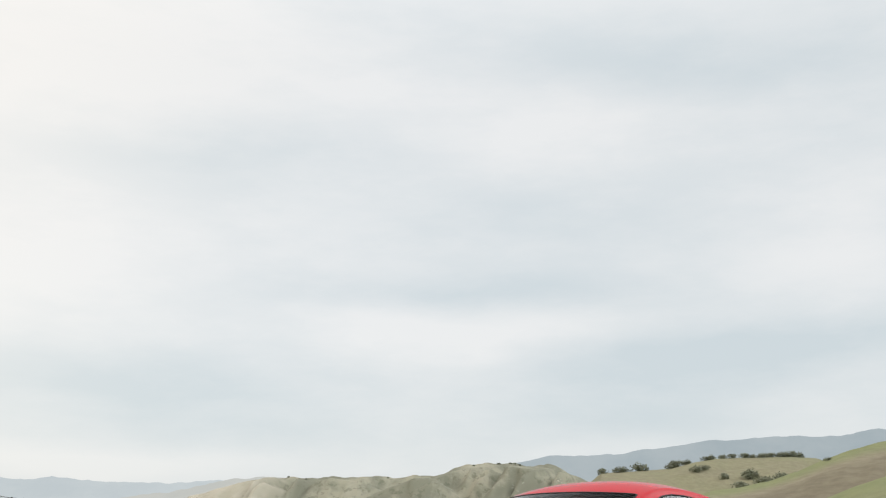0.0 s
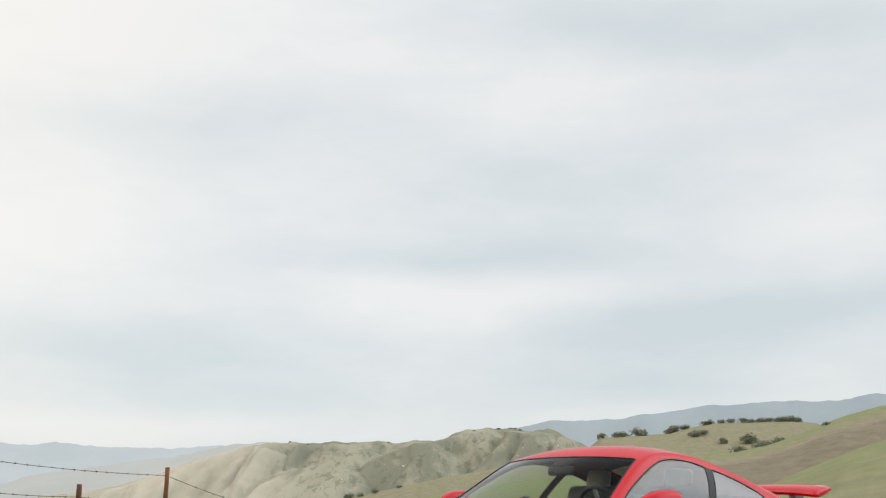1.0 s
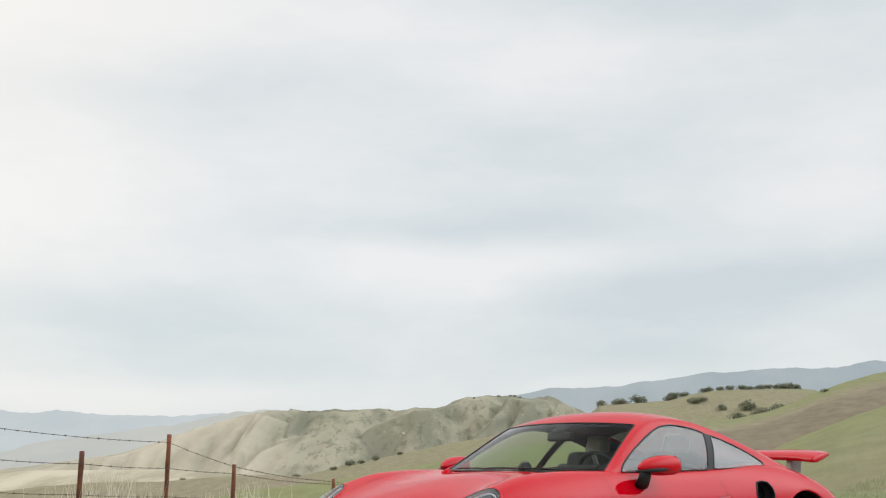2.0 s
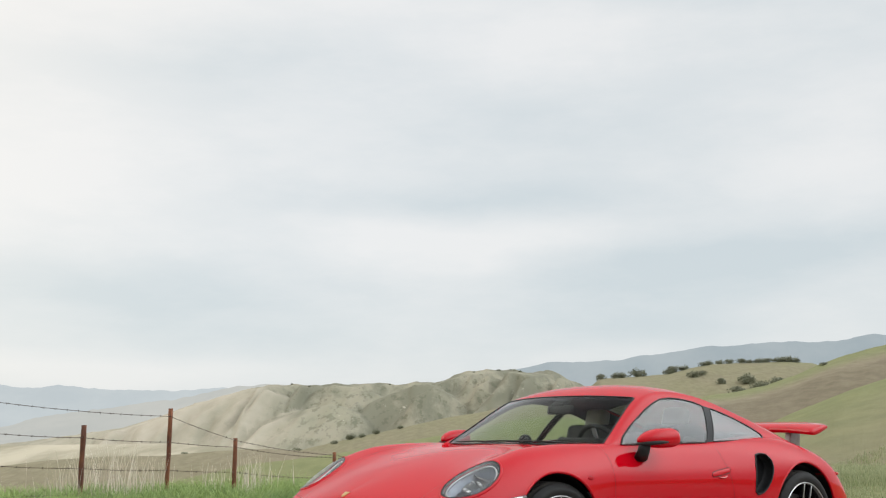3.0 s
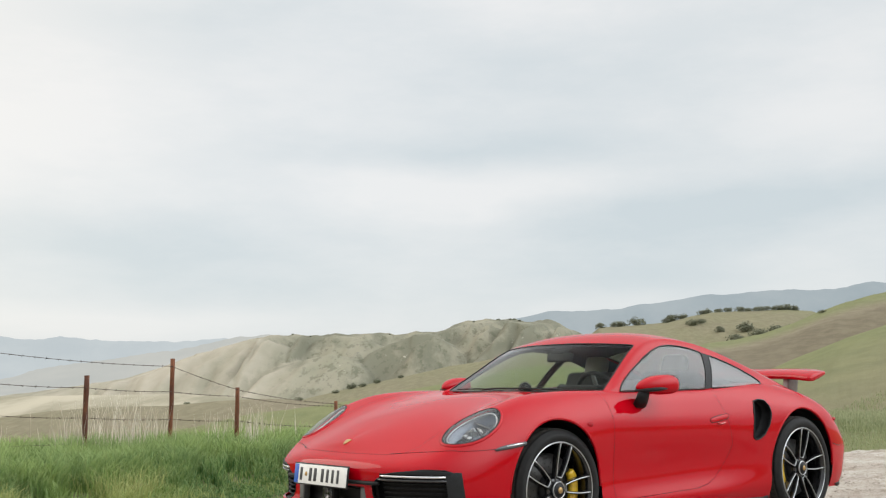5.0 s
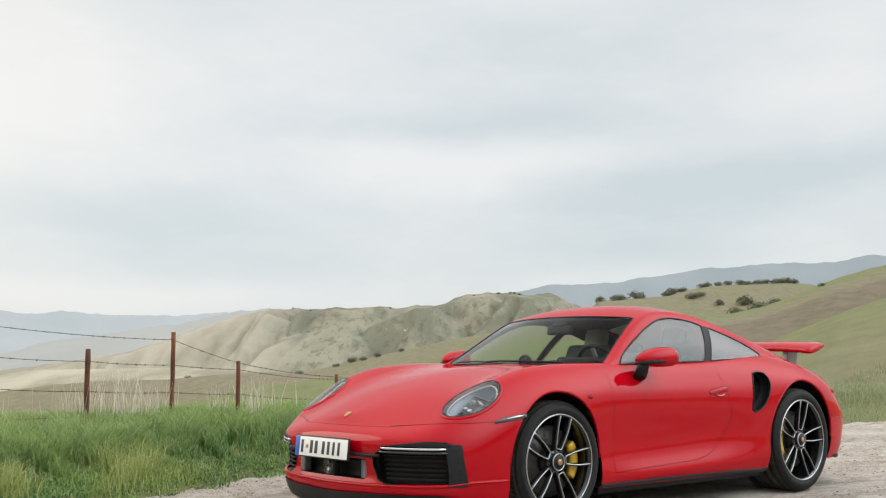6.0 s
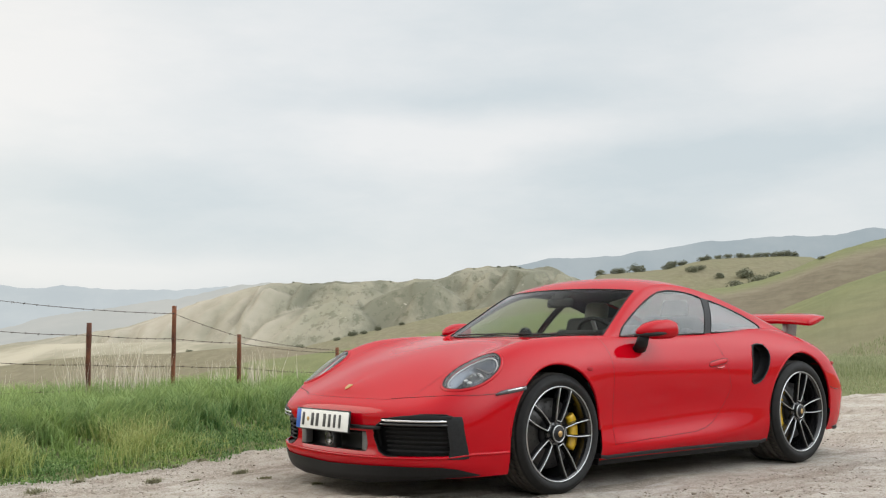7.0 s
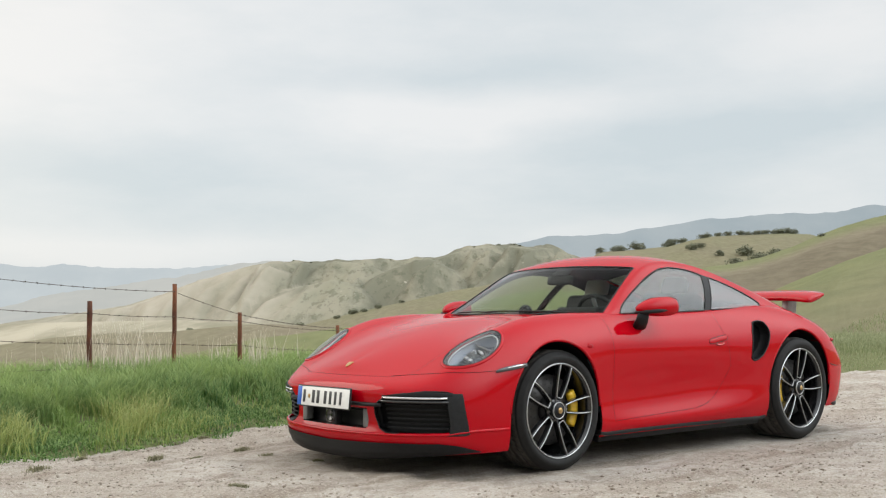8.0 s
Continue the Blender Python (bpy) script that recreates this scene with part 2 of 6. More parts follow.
def blade_material(name, a, b, tip, blue=0.0):
    """Grass: colour varies from blade to blade and pales towards the tip."""
    m = Nodes(name)
    geo = m.n("ShaderNodeNewGeometry")
    patch = m.ramp(m.noise(0.8, 3), 0.40, 0.62)
    cool = m.ramp(m.noise(0.9, 3, shift=(12, 4, 0)), 0.40, 0.60)
    c = m.mix(geo.outputs["Random Per Island"], a, b)
    c = m.mix(m.math("MULTIPLY", patch, 0.35), c, tuple(0.5 * (u + v) for u, v in zip(b, tip)))
    c = m.mix(m.math("MULTIPLY", cool, blue), c, tuple(u * f for u, f in zip(a, (1.35, 1.25, 2.6))))
    c = m.mix(m.math("MULTIPLY", m.ramp(m.attr("along"), 0.45, 1.0), 0.6), c, tip)
    m.set(Base_Color=c, Roughness=0.6, Specular_IOR_Level=0.25)
    # light comes through the thin blades
    tr, mx, out = m.n("ShaderNodeBsdfTranslucent"), m.n("ShaderNodeMixShader"), m.nt.nodes["Material Output"]
    m.link(c, tr.inputs[0])
    mx.inputs[0].default_value = 0.36
    m.link(m.bsdf.outputs[0], mx.inputs[1])
    m.link(tr.outputs[0], mx.inputs[2])
    m.link(mx.outputs[0], out.inputs["Surface"])
    return m.mat


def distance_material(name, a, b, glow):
    """Mountains miles away: flat blue-grey of distance, the haze put in as glow."""
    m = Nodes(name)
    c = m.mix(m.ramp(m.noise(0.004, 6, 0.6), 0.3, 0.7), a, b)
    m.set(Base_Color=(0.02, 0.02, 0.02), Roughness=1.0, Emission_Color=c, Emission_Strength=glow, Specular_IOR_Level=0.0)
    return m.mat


def pebble_material():
    m = Nodes("pebble")
    geo = m.n("ShaderNodeNewGeometry")
    c = m.mix(m.ramp(geo.outputs["Random Per Island"], 0.1, 0.75), (0.19, 0.150, 0.115), (0.43, 0.385, 0.330))
    c = m.mix(m.math("MULTIPLY", m.ramp(m.noise(140, 4), 0.4, 0.7), 0.4), c, (0.33, 0.285, 0.235))
    m.set(Base_Color=c, Roughness=0.95, Specular_IOR_Level=0.2)
    return m.mat


def rust_material():
    m = Nodes("rusty_steel")
    n1, n2 = m.noise(9, 6, 0.7, (1, 1, 0.4)), m.noise(60, 5, 0.7)
    c = m.mix(m.ramp(n1, 0.35, 0.65), (0.09, 0.032, 0.017), (0.21, 0.075, 0.033))
    c = m.mix(m.math("MULTIPLY", m.ramp(n2, 0.5, 0.72), 0.6), c, (0.055, 0.035, 0.03))
    m.set(Base_Color=c, Roughness=0.85, Metallic=0.15)
    m.bump(n2, 0.5, 0.003)
    return m.mat


PAINT = paint_material()
GROUND = ground_material()
GLASS = glass_material("clear_glass", (0.80, 0.86, 0.82), base=0.006, curve=8.0, gain=2.3)
SIDE_GLASS = glass_material("side_glass", (0.82, 0.89, 0.88), base=0.105)
QUARTER_GLASS = glass_material("dark_quarter_glass", (0.48, 0.52, 0.52), base=0.155)
TINTED = glass_material("dark_tinted_glass", (0.16, 0.17, 0.17))
LENS = glass_material("lamp_glass", (0.93, 0.95, 0.96), base=0.08)
BLACK = plain("black_plastic", (0.0085, 0.0085, 0.0095), 0.5, vary=0.25, scale=60, spec=0.25)
DARK_TRIM = plain("dark_grey_plastic", (0.0145, 0.0150, 0.0160), 0.55, vary=0.2, scale=60, spec=0.25)
GLOSS_BLACK = plain("gloss_black", (0.010, 0.010, 0.011), 0.16, coat=0.6)
RUBBER = plain("rubber", (0.0110, 0.0108, 0.0106), 0.72, vary=0.3, scale=25, spec=0.3)
SILVER = plain("machined_aluminium", (0.52, 0.52, 0.53), 0.30, 1.0, vary=0.05)
IRON = plain("brake_disc_iron", (0.060, 0.058, 0.056), 0.42, 0.8)
YELLOW = plain("yellow_caliper", (0.62, 0.38, 0.012), 0.35, coat=0.5)
CHROME = plain("chrome", (0.80, 0.80, 0.82), 0.12, 1.0, vary=0.03)
GOLD = plain("gold_enamel", (0.47, 0.30, 0.12), 0.35, 0.6)
TREAD = plain("dusty_rubber", (0.060, 0.055, 0.049), 0.9, vary=0.35, scale=18, spec=0.2)
BOWL = plain("lamp_bowl", (0.135, 0.152, 0.182), 0.25, 0.6, vary=0.3, scale=22)
SMOKED = plain("smoked_lens", (0.060, 0.064, 0.070), 0.22, vary=0.2, coat=0.6)
WHITE = plain("plate_white", (0.80, 0.80, 0.78), 0.4, vary=0.03)
BLUE = plain("plate_blue", (0.02, 0.11, 0.48), 0.4)
INK = plain("plate_ink", (0.03, 0.03, 0.035), 0.45)
LEATHER = plain("pale_leather", (0.34, 0.31, 0.265), 0.5, vary=0.1)
CABIN = plain("black_cabin", (0.009, 0.009, 0.010), 0.6, vary=0.3, spec=0.2)
LAMP_RED = plain("red_lamp", (0.45, 0.01, 0.01), 0.1, coat=0.8)
RUST = rust_material()
WIRE = plain("weathered_wire", (0.085, 0.060, 0.048), 0.6, 0.6)
GRASS = blade_material("green_grass", (0.058, 0.138, 0.028), (0.255, 0.370, 0.092), (0.440, 0.525, 0.215), 0.5)
GRASS_PALE = blade_material("yellow_green_grass", (0.230, 0.290, 0.080), (0.360, 0.400, 0.125), (0.560, 0.560, 0.270))
GRASS_FAR = blade_material("grey_green_grass", (0.165, 0.205, 0.090), (0.290, 0.315, 0.160), (0.450, 0.450, 0.300))
STRAW = blade_material("dry_straw", (0.50, 0.44, 0.35), (0.68, 0.61, 0.51), (0.72, 0.65, 0.55))
TUFT = blade_material("dusty_weed", (0.150, 0.155, 0.080), (0.250, 0.235, 0.140), (0.360, 0.320, 0.220))
PEBBLE = pebble_material()
LEAF = blade_material("oak_leaf", (0.128, 0.138, 0.090), (0.190, 0.197, 0.130), (0.24, 0.24, 0.165))
BARK = plain("bark", (0.09, 0.07, 0.055), 0.9, vary=0.3)


# ---- mesh helpers ----
def mesh_object(name, verts, faces, material, parent=None, smooth=True, label="", attrs=()):
    me = bpy.data.meshes.new(name)
    me.from_pydata([tuple(v) for v in verts], [], [tuple(f) for f in faces])
    me.materials.append(material)
    if smooth:
        me.shade_smooth()
    for key, values in attrs:
        a = me.attributes.new(key, "FLOAT", "POINT")
        a.data.foreach_set("value", np.asarray(values, dtype=np.float32))
    ob = new(name, me)
    if parent is not None:
        ob.parent = parent
    if label:
        tagged(ob, label)
    return ob


def part(name, bm, material, parent, label="", smooth=True):
    me = bpy.data.meshes.new(name)
    bm.to_mesh(me)
    bm.free()
    me.materials.append(material)
    if smooth:
        me.shade_smooth()
    ob = new(name, me)
    ob.parent = parent
    if label:
        tagged(ob, label)
    return ob


def spline(knots, values, at):
    """Natural cubic spline through values (n, k) at the knots."""
    t, v, q = np.asarray(knots, float), np.asarray(values, float), np.asarray(at, float)
    v = v.reshape(len(t), -1)
    n, h = len(t), np.diff(t)
    A, b = np.eye(n), np.zeros_like(v)
    for i in range(1, n - 1):
        A[i, i - 1], A[i, i], A[i, i + 1] = h[i - 1], 2 * (h[i - 1] + h[i]), h[i]
        b[i] = 6 * ((v[i + 1] - v[i]) / h[i] - (v[i] - v[i - 1]) / h[i - 1])
    m = np.linalg.solve(A, b)
    k = np.clip(np.searchsorted(t, q) - 1, 0, n - 2)
    x0, x1, hk = (q - t[k])[:, None], (t[k + 1] - q)[:, None], h[k][:, None]
    return (m[k] * x1 ** 3 + m[k + 1] * x0 ** 3) / (6 * hk) + (v[k] / hk - m[k] * hk / 6) * x1 + (v[k + 1] / hk - m[k + 1] * hk / 6) * x0


def tube(points, radius, closed=False, sides=8, squash=1.0):
    """A bmesh tube along points."""
    bm = bmesh.new()
    P = [Vector(p) for p in points]
    n, rings = len(P), []
    up = Vector((0.13, 0.27, 0.95))
    for i, p in enumerate(P):
        a = P[(i - 1) % n] if closed or i else p
        b = P[(i + 1) % n] if closed or i < n - 1 else p
        d = (b - a).normalized()
        s = d.cross(up).normalized()
        w = s.cross(d).normalized()
        r = radius[i] if hasattr(radius, "__len__") else radius
        rings.append([bm.verts.new(p + r * (math.cos(2 * math.pi * k / sides) * s + squash * math.sin(2 * math.pi * k / sides) * w)) for k in range(sides)])
    for i in range(n if closed else n - 1):
        a, b = rings[i], rings[(i + 1) % n]
        for k in range(sides):
            bm.faces.new((a[k], a[(k + 1) % sides], b[(k + 1) % sides], b[k]))
    if not closed:
        bm.faces.new(rings[0][::-1])
        bm.faces.new(rings[-1])
    bmesh.ops.recalc_face_normals(bm, faces=bm.faces)
    return bm


def block(size, at=(0, 0, 0), bevel=0.004, turn=None, segments=2):
    """A bmesh box with rounded edges."""
    bm = bmesh.new()
    bmesh.ops.create_cube(bm, size=1.0)
    bmesh.ops.scale(bm, vec=size, verts=bm.verts)
    if bevel:
        bmesh.ops.bevel(bm, geom=bm.edges[:], offset=min(bevel, 0.45 * min(size)), segments=segments, affect="EDGES", profile=0.6)
    m = Matrix.Translation(at) @ (turn if turn is not None else Matrix())
    bmesh.ops.transform(bm, matrix=m, verts=bm.verts)
    return bm


def lathe(profile, steps=48, axis="Y"):
    """A bmesh turned about the y axis from (radius, y) pairs."""
    bm = bmesh.new()
    rings = []
    for r, y in profile:
        rings.append([bm.verts.new((r * math.cos(2 * math.pi * k / steps), y, r * math.sin(2 * math.pi * k / steps))) for k in range(steps)])
    for a, b in zip(rings, rings[1:]):
        for k in range(steps):
            bm.faces.new((a[k], a[(k + 1) % steps], b[(k + 1) % steps], b[k]))
    bmesh.ops.recalc_face_normals(bm, faces=bm.faces)
    return bm


def prism(outline, y0, y1, bevel=0.0):
    """A bmesh plate: an (x, z) outline drawn out from y0 to y1."""
    bm = bmesh.new()
    a = [bm.verts.new((x, y0, z)) for x, z in outline]
    b = [bm.verts.new((x, y1, z)) for x, z in outline]
    n = len(a)
    bm.faces.new(a)
    bm.faces.new(b[::-1])
    for i in range(n):
        bm.faces.new((a[i], b[i], b[(i + 1) % n], a[(i + 1) % n]))
    bmesh.ops.recalc_face_normals(bm, faces=bm.faces)
    if bevel:
        bmesh.ops.bevel(bm, geom=bm.edges[:], offset=bevel, segments=2, affect="EDGES", profile=0.6)
    return bm


# ---- the lie of the land ----
EYE_Z = 0.869


def lattice(ix, iy):
    s = np.sin(ix * 127.1 + iy * 311.7) * 43758.5453
    return s - np.floor(s)


def value_noise(x, y):
    x0, y0 = np.floor(x), np.floor(y)
    fx, fy = x - x0, y - y0
    u, v = fx * fx * (3 - 2 * fx), fy * fy * (3 - 2 * fy)
    a, b, c, d = lattice(x0, y0), lattice(x0 + 1, y0), lattice(x0, y0 + 1), lattice(x0 + 1, y0 + 1)
    return a + (b - a) * u + (c - a) * v + (a - b - c + d) * u * v


def fbm(x, y, octaves=4, gain=0.5):
    total, amp, norm = np.zeros_like(x, dtype=float), 1.0, 0.0
    for k in range(octaves):
        total += amp * value_noise(x * 2 ** k + 17.3 * k, y * 2 ** k - 9.1 * k)
        norm += amp
        amp *= gain
    return total / norm


def soft_abs(v):
    return np.sqrt(v * v + 0.012) - 0.11


def step(v, lo, hi):
    t = np.clip((v - lo) / (hi - lo), 0, 1)
    return t * t * (3 - 2 * t)


# edge of the track: the verge begins on its far side
EDGE = np.array([(-40, -30), (-14, -6), (-8, 0), (-4.5, 4.0), (-2.66, 6.38), (-2.0, 7.2), (-1.32, 8.8), (0.8, 10.6), (3.4, 13.2), (6.07, 16.1), (6.95, 16.7), (12, 20), (30, 30), (90, 60)], float)


def beyond_edge(x, y):
    """Metres past the track's edge, about square to it."""
    wobble = 0.28 * (fbm(x * 0.8 + 4, y * 0.8, 3) - 0.5)
    return 0.66 * (y - np.interp(x, EDGE[:, 0], EDGE[:, 1])) + wobble


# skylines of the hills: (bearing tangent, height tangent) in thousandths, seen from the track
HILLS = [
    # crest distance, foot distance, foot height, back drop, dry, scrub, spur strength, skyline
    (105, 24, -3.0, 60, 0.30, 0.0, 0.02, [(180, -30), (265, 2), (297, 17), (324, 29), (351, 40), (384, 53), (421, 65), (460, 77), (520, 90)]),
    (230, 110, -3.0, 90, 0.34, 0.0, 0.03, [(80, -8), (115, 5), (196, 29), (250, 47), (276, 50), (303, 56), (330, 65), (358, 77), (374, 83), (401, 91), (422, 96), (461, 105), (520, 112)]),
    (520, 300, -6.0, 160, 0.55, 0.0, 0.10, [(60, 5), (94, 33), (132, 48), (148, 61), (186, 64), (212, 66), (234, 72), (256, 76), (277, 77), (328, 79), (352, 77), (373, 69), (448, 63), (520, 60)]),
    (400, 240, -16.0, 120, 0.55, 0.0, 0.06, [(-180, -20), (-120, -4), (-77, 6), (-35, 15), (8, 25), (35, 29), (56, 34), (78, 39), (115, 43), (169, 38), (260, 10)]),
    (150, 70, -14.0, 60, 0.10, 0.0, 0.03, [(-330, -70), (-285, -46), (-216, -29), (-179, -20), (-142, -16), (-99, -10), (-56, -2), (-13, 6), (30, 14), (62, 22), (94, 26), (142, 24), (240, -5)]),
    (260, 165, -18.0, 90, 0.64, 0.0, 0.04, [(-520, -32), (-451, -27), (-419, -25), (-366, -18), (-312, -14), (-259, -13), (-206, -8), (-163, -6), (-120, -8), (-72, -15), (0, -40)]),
    # dry above 1 colours this low hill as a sunlit strip
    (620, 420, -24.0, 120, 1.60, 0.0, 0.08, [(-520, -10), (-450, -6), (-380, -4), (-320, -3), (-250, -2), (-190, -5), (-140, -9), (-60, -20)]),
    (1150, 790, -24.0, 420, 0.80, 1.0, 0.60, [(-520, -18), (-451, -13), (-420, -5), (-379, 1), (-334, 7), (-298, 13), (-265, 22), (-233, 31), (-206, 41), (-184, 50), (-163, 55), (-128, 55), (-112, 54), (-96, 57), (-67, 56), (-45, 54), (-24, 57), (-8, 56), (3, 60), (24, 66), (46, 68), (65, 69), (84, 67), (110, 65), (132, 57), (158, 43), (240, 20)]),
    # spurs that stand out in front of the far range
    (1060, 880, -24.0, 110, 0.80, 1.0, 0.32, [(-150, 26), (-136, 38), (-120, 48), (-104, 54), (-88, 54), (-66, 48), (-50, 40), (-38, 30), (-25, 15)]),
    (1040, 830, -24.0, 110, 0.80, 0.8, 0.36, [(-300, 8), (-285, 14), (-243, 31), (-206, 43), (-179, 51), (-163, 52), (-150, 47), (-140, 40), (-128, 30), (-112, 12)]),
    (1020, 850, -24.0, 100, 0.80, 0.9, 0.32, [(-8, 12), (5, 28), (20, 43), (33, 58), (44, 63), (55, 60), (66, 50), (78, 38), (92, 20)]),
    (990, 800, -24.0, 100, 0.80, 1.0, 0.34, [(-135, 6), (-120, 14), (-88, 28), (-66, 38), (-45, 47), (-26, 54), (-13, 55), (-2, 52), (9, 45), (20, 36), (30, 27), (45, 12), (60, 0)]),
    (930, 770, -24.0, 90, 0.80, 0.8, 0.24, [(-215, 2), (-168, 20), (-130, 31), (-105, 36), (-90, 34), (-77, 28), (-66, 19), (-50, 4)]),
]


def land(x, y):
    """Height, and the dry and scrub shares, which also carry painted light, of the ground at x, y."""
    e = beyond_edge(x, y)
    r = np.hypot(x, y)
    front = (y > 1.0)
    h = np.where(front, x / np.maximum(y, 1.0), np.sign(x) * 9.0)
    # the track with its shallow ruts, the bank of the verge and the fall into the valley
    along = x * 0.74 + y * 0.67
    across = y * 0.74 - x * 0.67
    ruts = 0.045 * (fbm(across * 2.0, along * 0.30, 3) - 0.5) + 0.03 * (fbm(x * 0.5, y * 0.5, 3) - 0.5) + 0.085 * (fbm(x * 2.8 + 8, y * 2.8, 4, 0.6) - 0.5) + 0.024 * (fbm(x * 9.0, y * 9.0 + 3, 3, 0.6) - 0.5)
    calm = 1 - 0.96 * np.exp(-(((x - 1.15) * 0.76 + (y - 7.6) * 0.65) ** 2 / 4.0 + ((y - 7.6) * 0.76 - (x - 1.15) * 0.65) ** 2 / 1.6))
    z = ruts * np.where(e < 0, 1, 0.4) * calm
    z = z + 0.16 * step(e, 0.0, 1.3) + 0.04 * step(e, 0.0, 0.2)
    fall = step(-h, -0.27, 0.05)
    z = z - np.minimum(24.0, 0.085 * np.maximum(0, e - 3.2)) * fall - 0.02 * np.clip(e - 3.2, 0, 40) * (1 - fall)
    dry = 0.22 + 0.10 * step(r, 30, 200)
    scrub_shade = np.zeros_like(x)
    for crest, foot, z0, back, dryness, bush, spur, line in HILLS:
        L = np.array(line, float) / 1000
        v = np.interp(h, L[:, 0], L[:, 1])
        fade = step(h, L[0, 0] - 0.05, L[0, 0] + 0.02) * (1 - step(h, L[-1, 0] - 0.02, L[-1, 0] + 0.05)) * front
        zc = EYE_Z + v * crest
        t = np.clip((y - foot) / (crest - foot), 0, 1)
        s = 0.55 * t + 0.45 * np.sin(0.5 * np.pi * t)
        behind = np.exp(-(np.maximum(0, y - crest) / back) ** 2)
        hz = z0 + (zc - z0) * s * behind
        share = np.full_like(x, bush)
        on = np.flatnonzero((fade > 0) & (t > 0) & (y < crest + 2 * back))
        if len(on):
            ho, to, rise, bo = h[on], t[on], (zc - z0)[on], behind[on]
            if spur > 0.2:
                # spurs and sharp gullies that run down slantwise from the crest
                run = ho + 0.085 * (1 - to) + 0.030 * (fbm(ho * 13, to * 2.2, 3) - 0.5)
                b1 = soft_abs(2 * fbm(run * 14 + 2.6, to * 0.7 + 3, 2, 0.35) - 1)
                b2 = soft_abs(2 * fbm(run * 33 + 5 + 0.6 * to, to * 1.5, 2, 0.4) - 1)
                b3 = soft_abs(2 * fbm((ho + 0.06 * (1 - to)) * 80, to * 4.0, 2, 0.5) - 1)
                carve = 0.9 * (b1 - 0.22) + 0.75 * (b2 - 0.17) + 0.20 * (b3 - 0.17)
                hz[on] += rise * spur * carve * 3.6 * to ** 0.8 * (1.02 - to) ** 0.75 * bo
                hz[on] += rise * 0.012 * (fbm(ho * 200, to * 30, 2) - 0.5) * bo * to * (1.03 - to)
                # gullies get more scrub, whose dark colour also paints their shade
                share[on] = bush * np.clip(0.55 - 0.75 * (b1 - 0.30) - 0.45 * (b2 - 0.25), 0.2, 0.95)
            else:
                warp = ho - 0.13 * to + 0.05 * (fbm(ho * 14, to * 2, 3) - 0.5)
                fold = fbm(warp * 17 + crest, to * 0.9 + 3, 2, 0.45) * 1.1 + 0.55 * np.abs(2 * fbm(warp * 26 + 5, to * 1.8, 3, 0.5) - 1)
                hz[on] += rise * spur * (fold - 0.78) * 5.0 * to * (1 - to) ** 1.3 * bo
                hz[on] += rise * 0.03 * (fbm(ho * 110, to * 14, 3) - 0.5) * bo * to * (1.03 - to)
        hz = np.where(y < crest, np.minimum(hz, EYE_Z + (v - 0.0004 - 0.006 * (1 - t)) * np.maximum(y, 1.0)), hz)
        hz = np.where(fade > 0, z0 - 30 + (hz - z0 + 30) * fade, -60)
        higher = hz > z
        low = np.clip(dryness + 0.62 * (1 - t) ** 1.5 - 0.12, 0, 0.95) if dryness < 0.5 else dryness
        # the lower slopes of this hill are coloured browner than its top
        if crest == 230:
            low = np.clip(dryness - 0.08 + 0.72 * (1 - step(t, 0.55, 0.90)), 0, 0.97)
        # smaller share towards the left, so sunlight there is coloured in as paler ground
        z, dry, scrub_shade = np.where(higher, hz, z), np.where(higher, low, dry), np.where(higher, share * (0.34 + 0.66 * step(h, -0.20, -0.04)), scrub_shade)
    # rolling pasture round the rest of the horizon
    side = 1 - step(y / np.maximum(r, 1e-6), 0.72, 0.88)
    rear = 0.5 + 0.75 * step(-y / np.maximum(r, 1e-6), -0.45, 0.2)
    roll = 9.0 * step(r, 14, 90) * (0.35 + fbm(x * 0.012 + 9, y * 0.012, 3)) + 14 * step(r, 90, 500)
    z = z * (1 - side) + (np.where(r < 14, z, roll * rear) * side)
    track = (1 - step(e, -0.12, 0.12)) * (1 - side * step(r, 10, 22))
    return z, dry, scrub_shade, track


def height(x, y):
    x, y = np.atleast_1d(np.asarray(x, float)), np.atleast_1d(np.asarray(y, float))
    return land(x, y)[0]


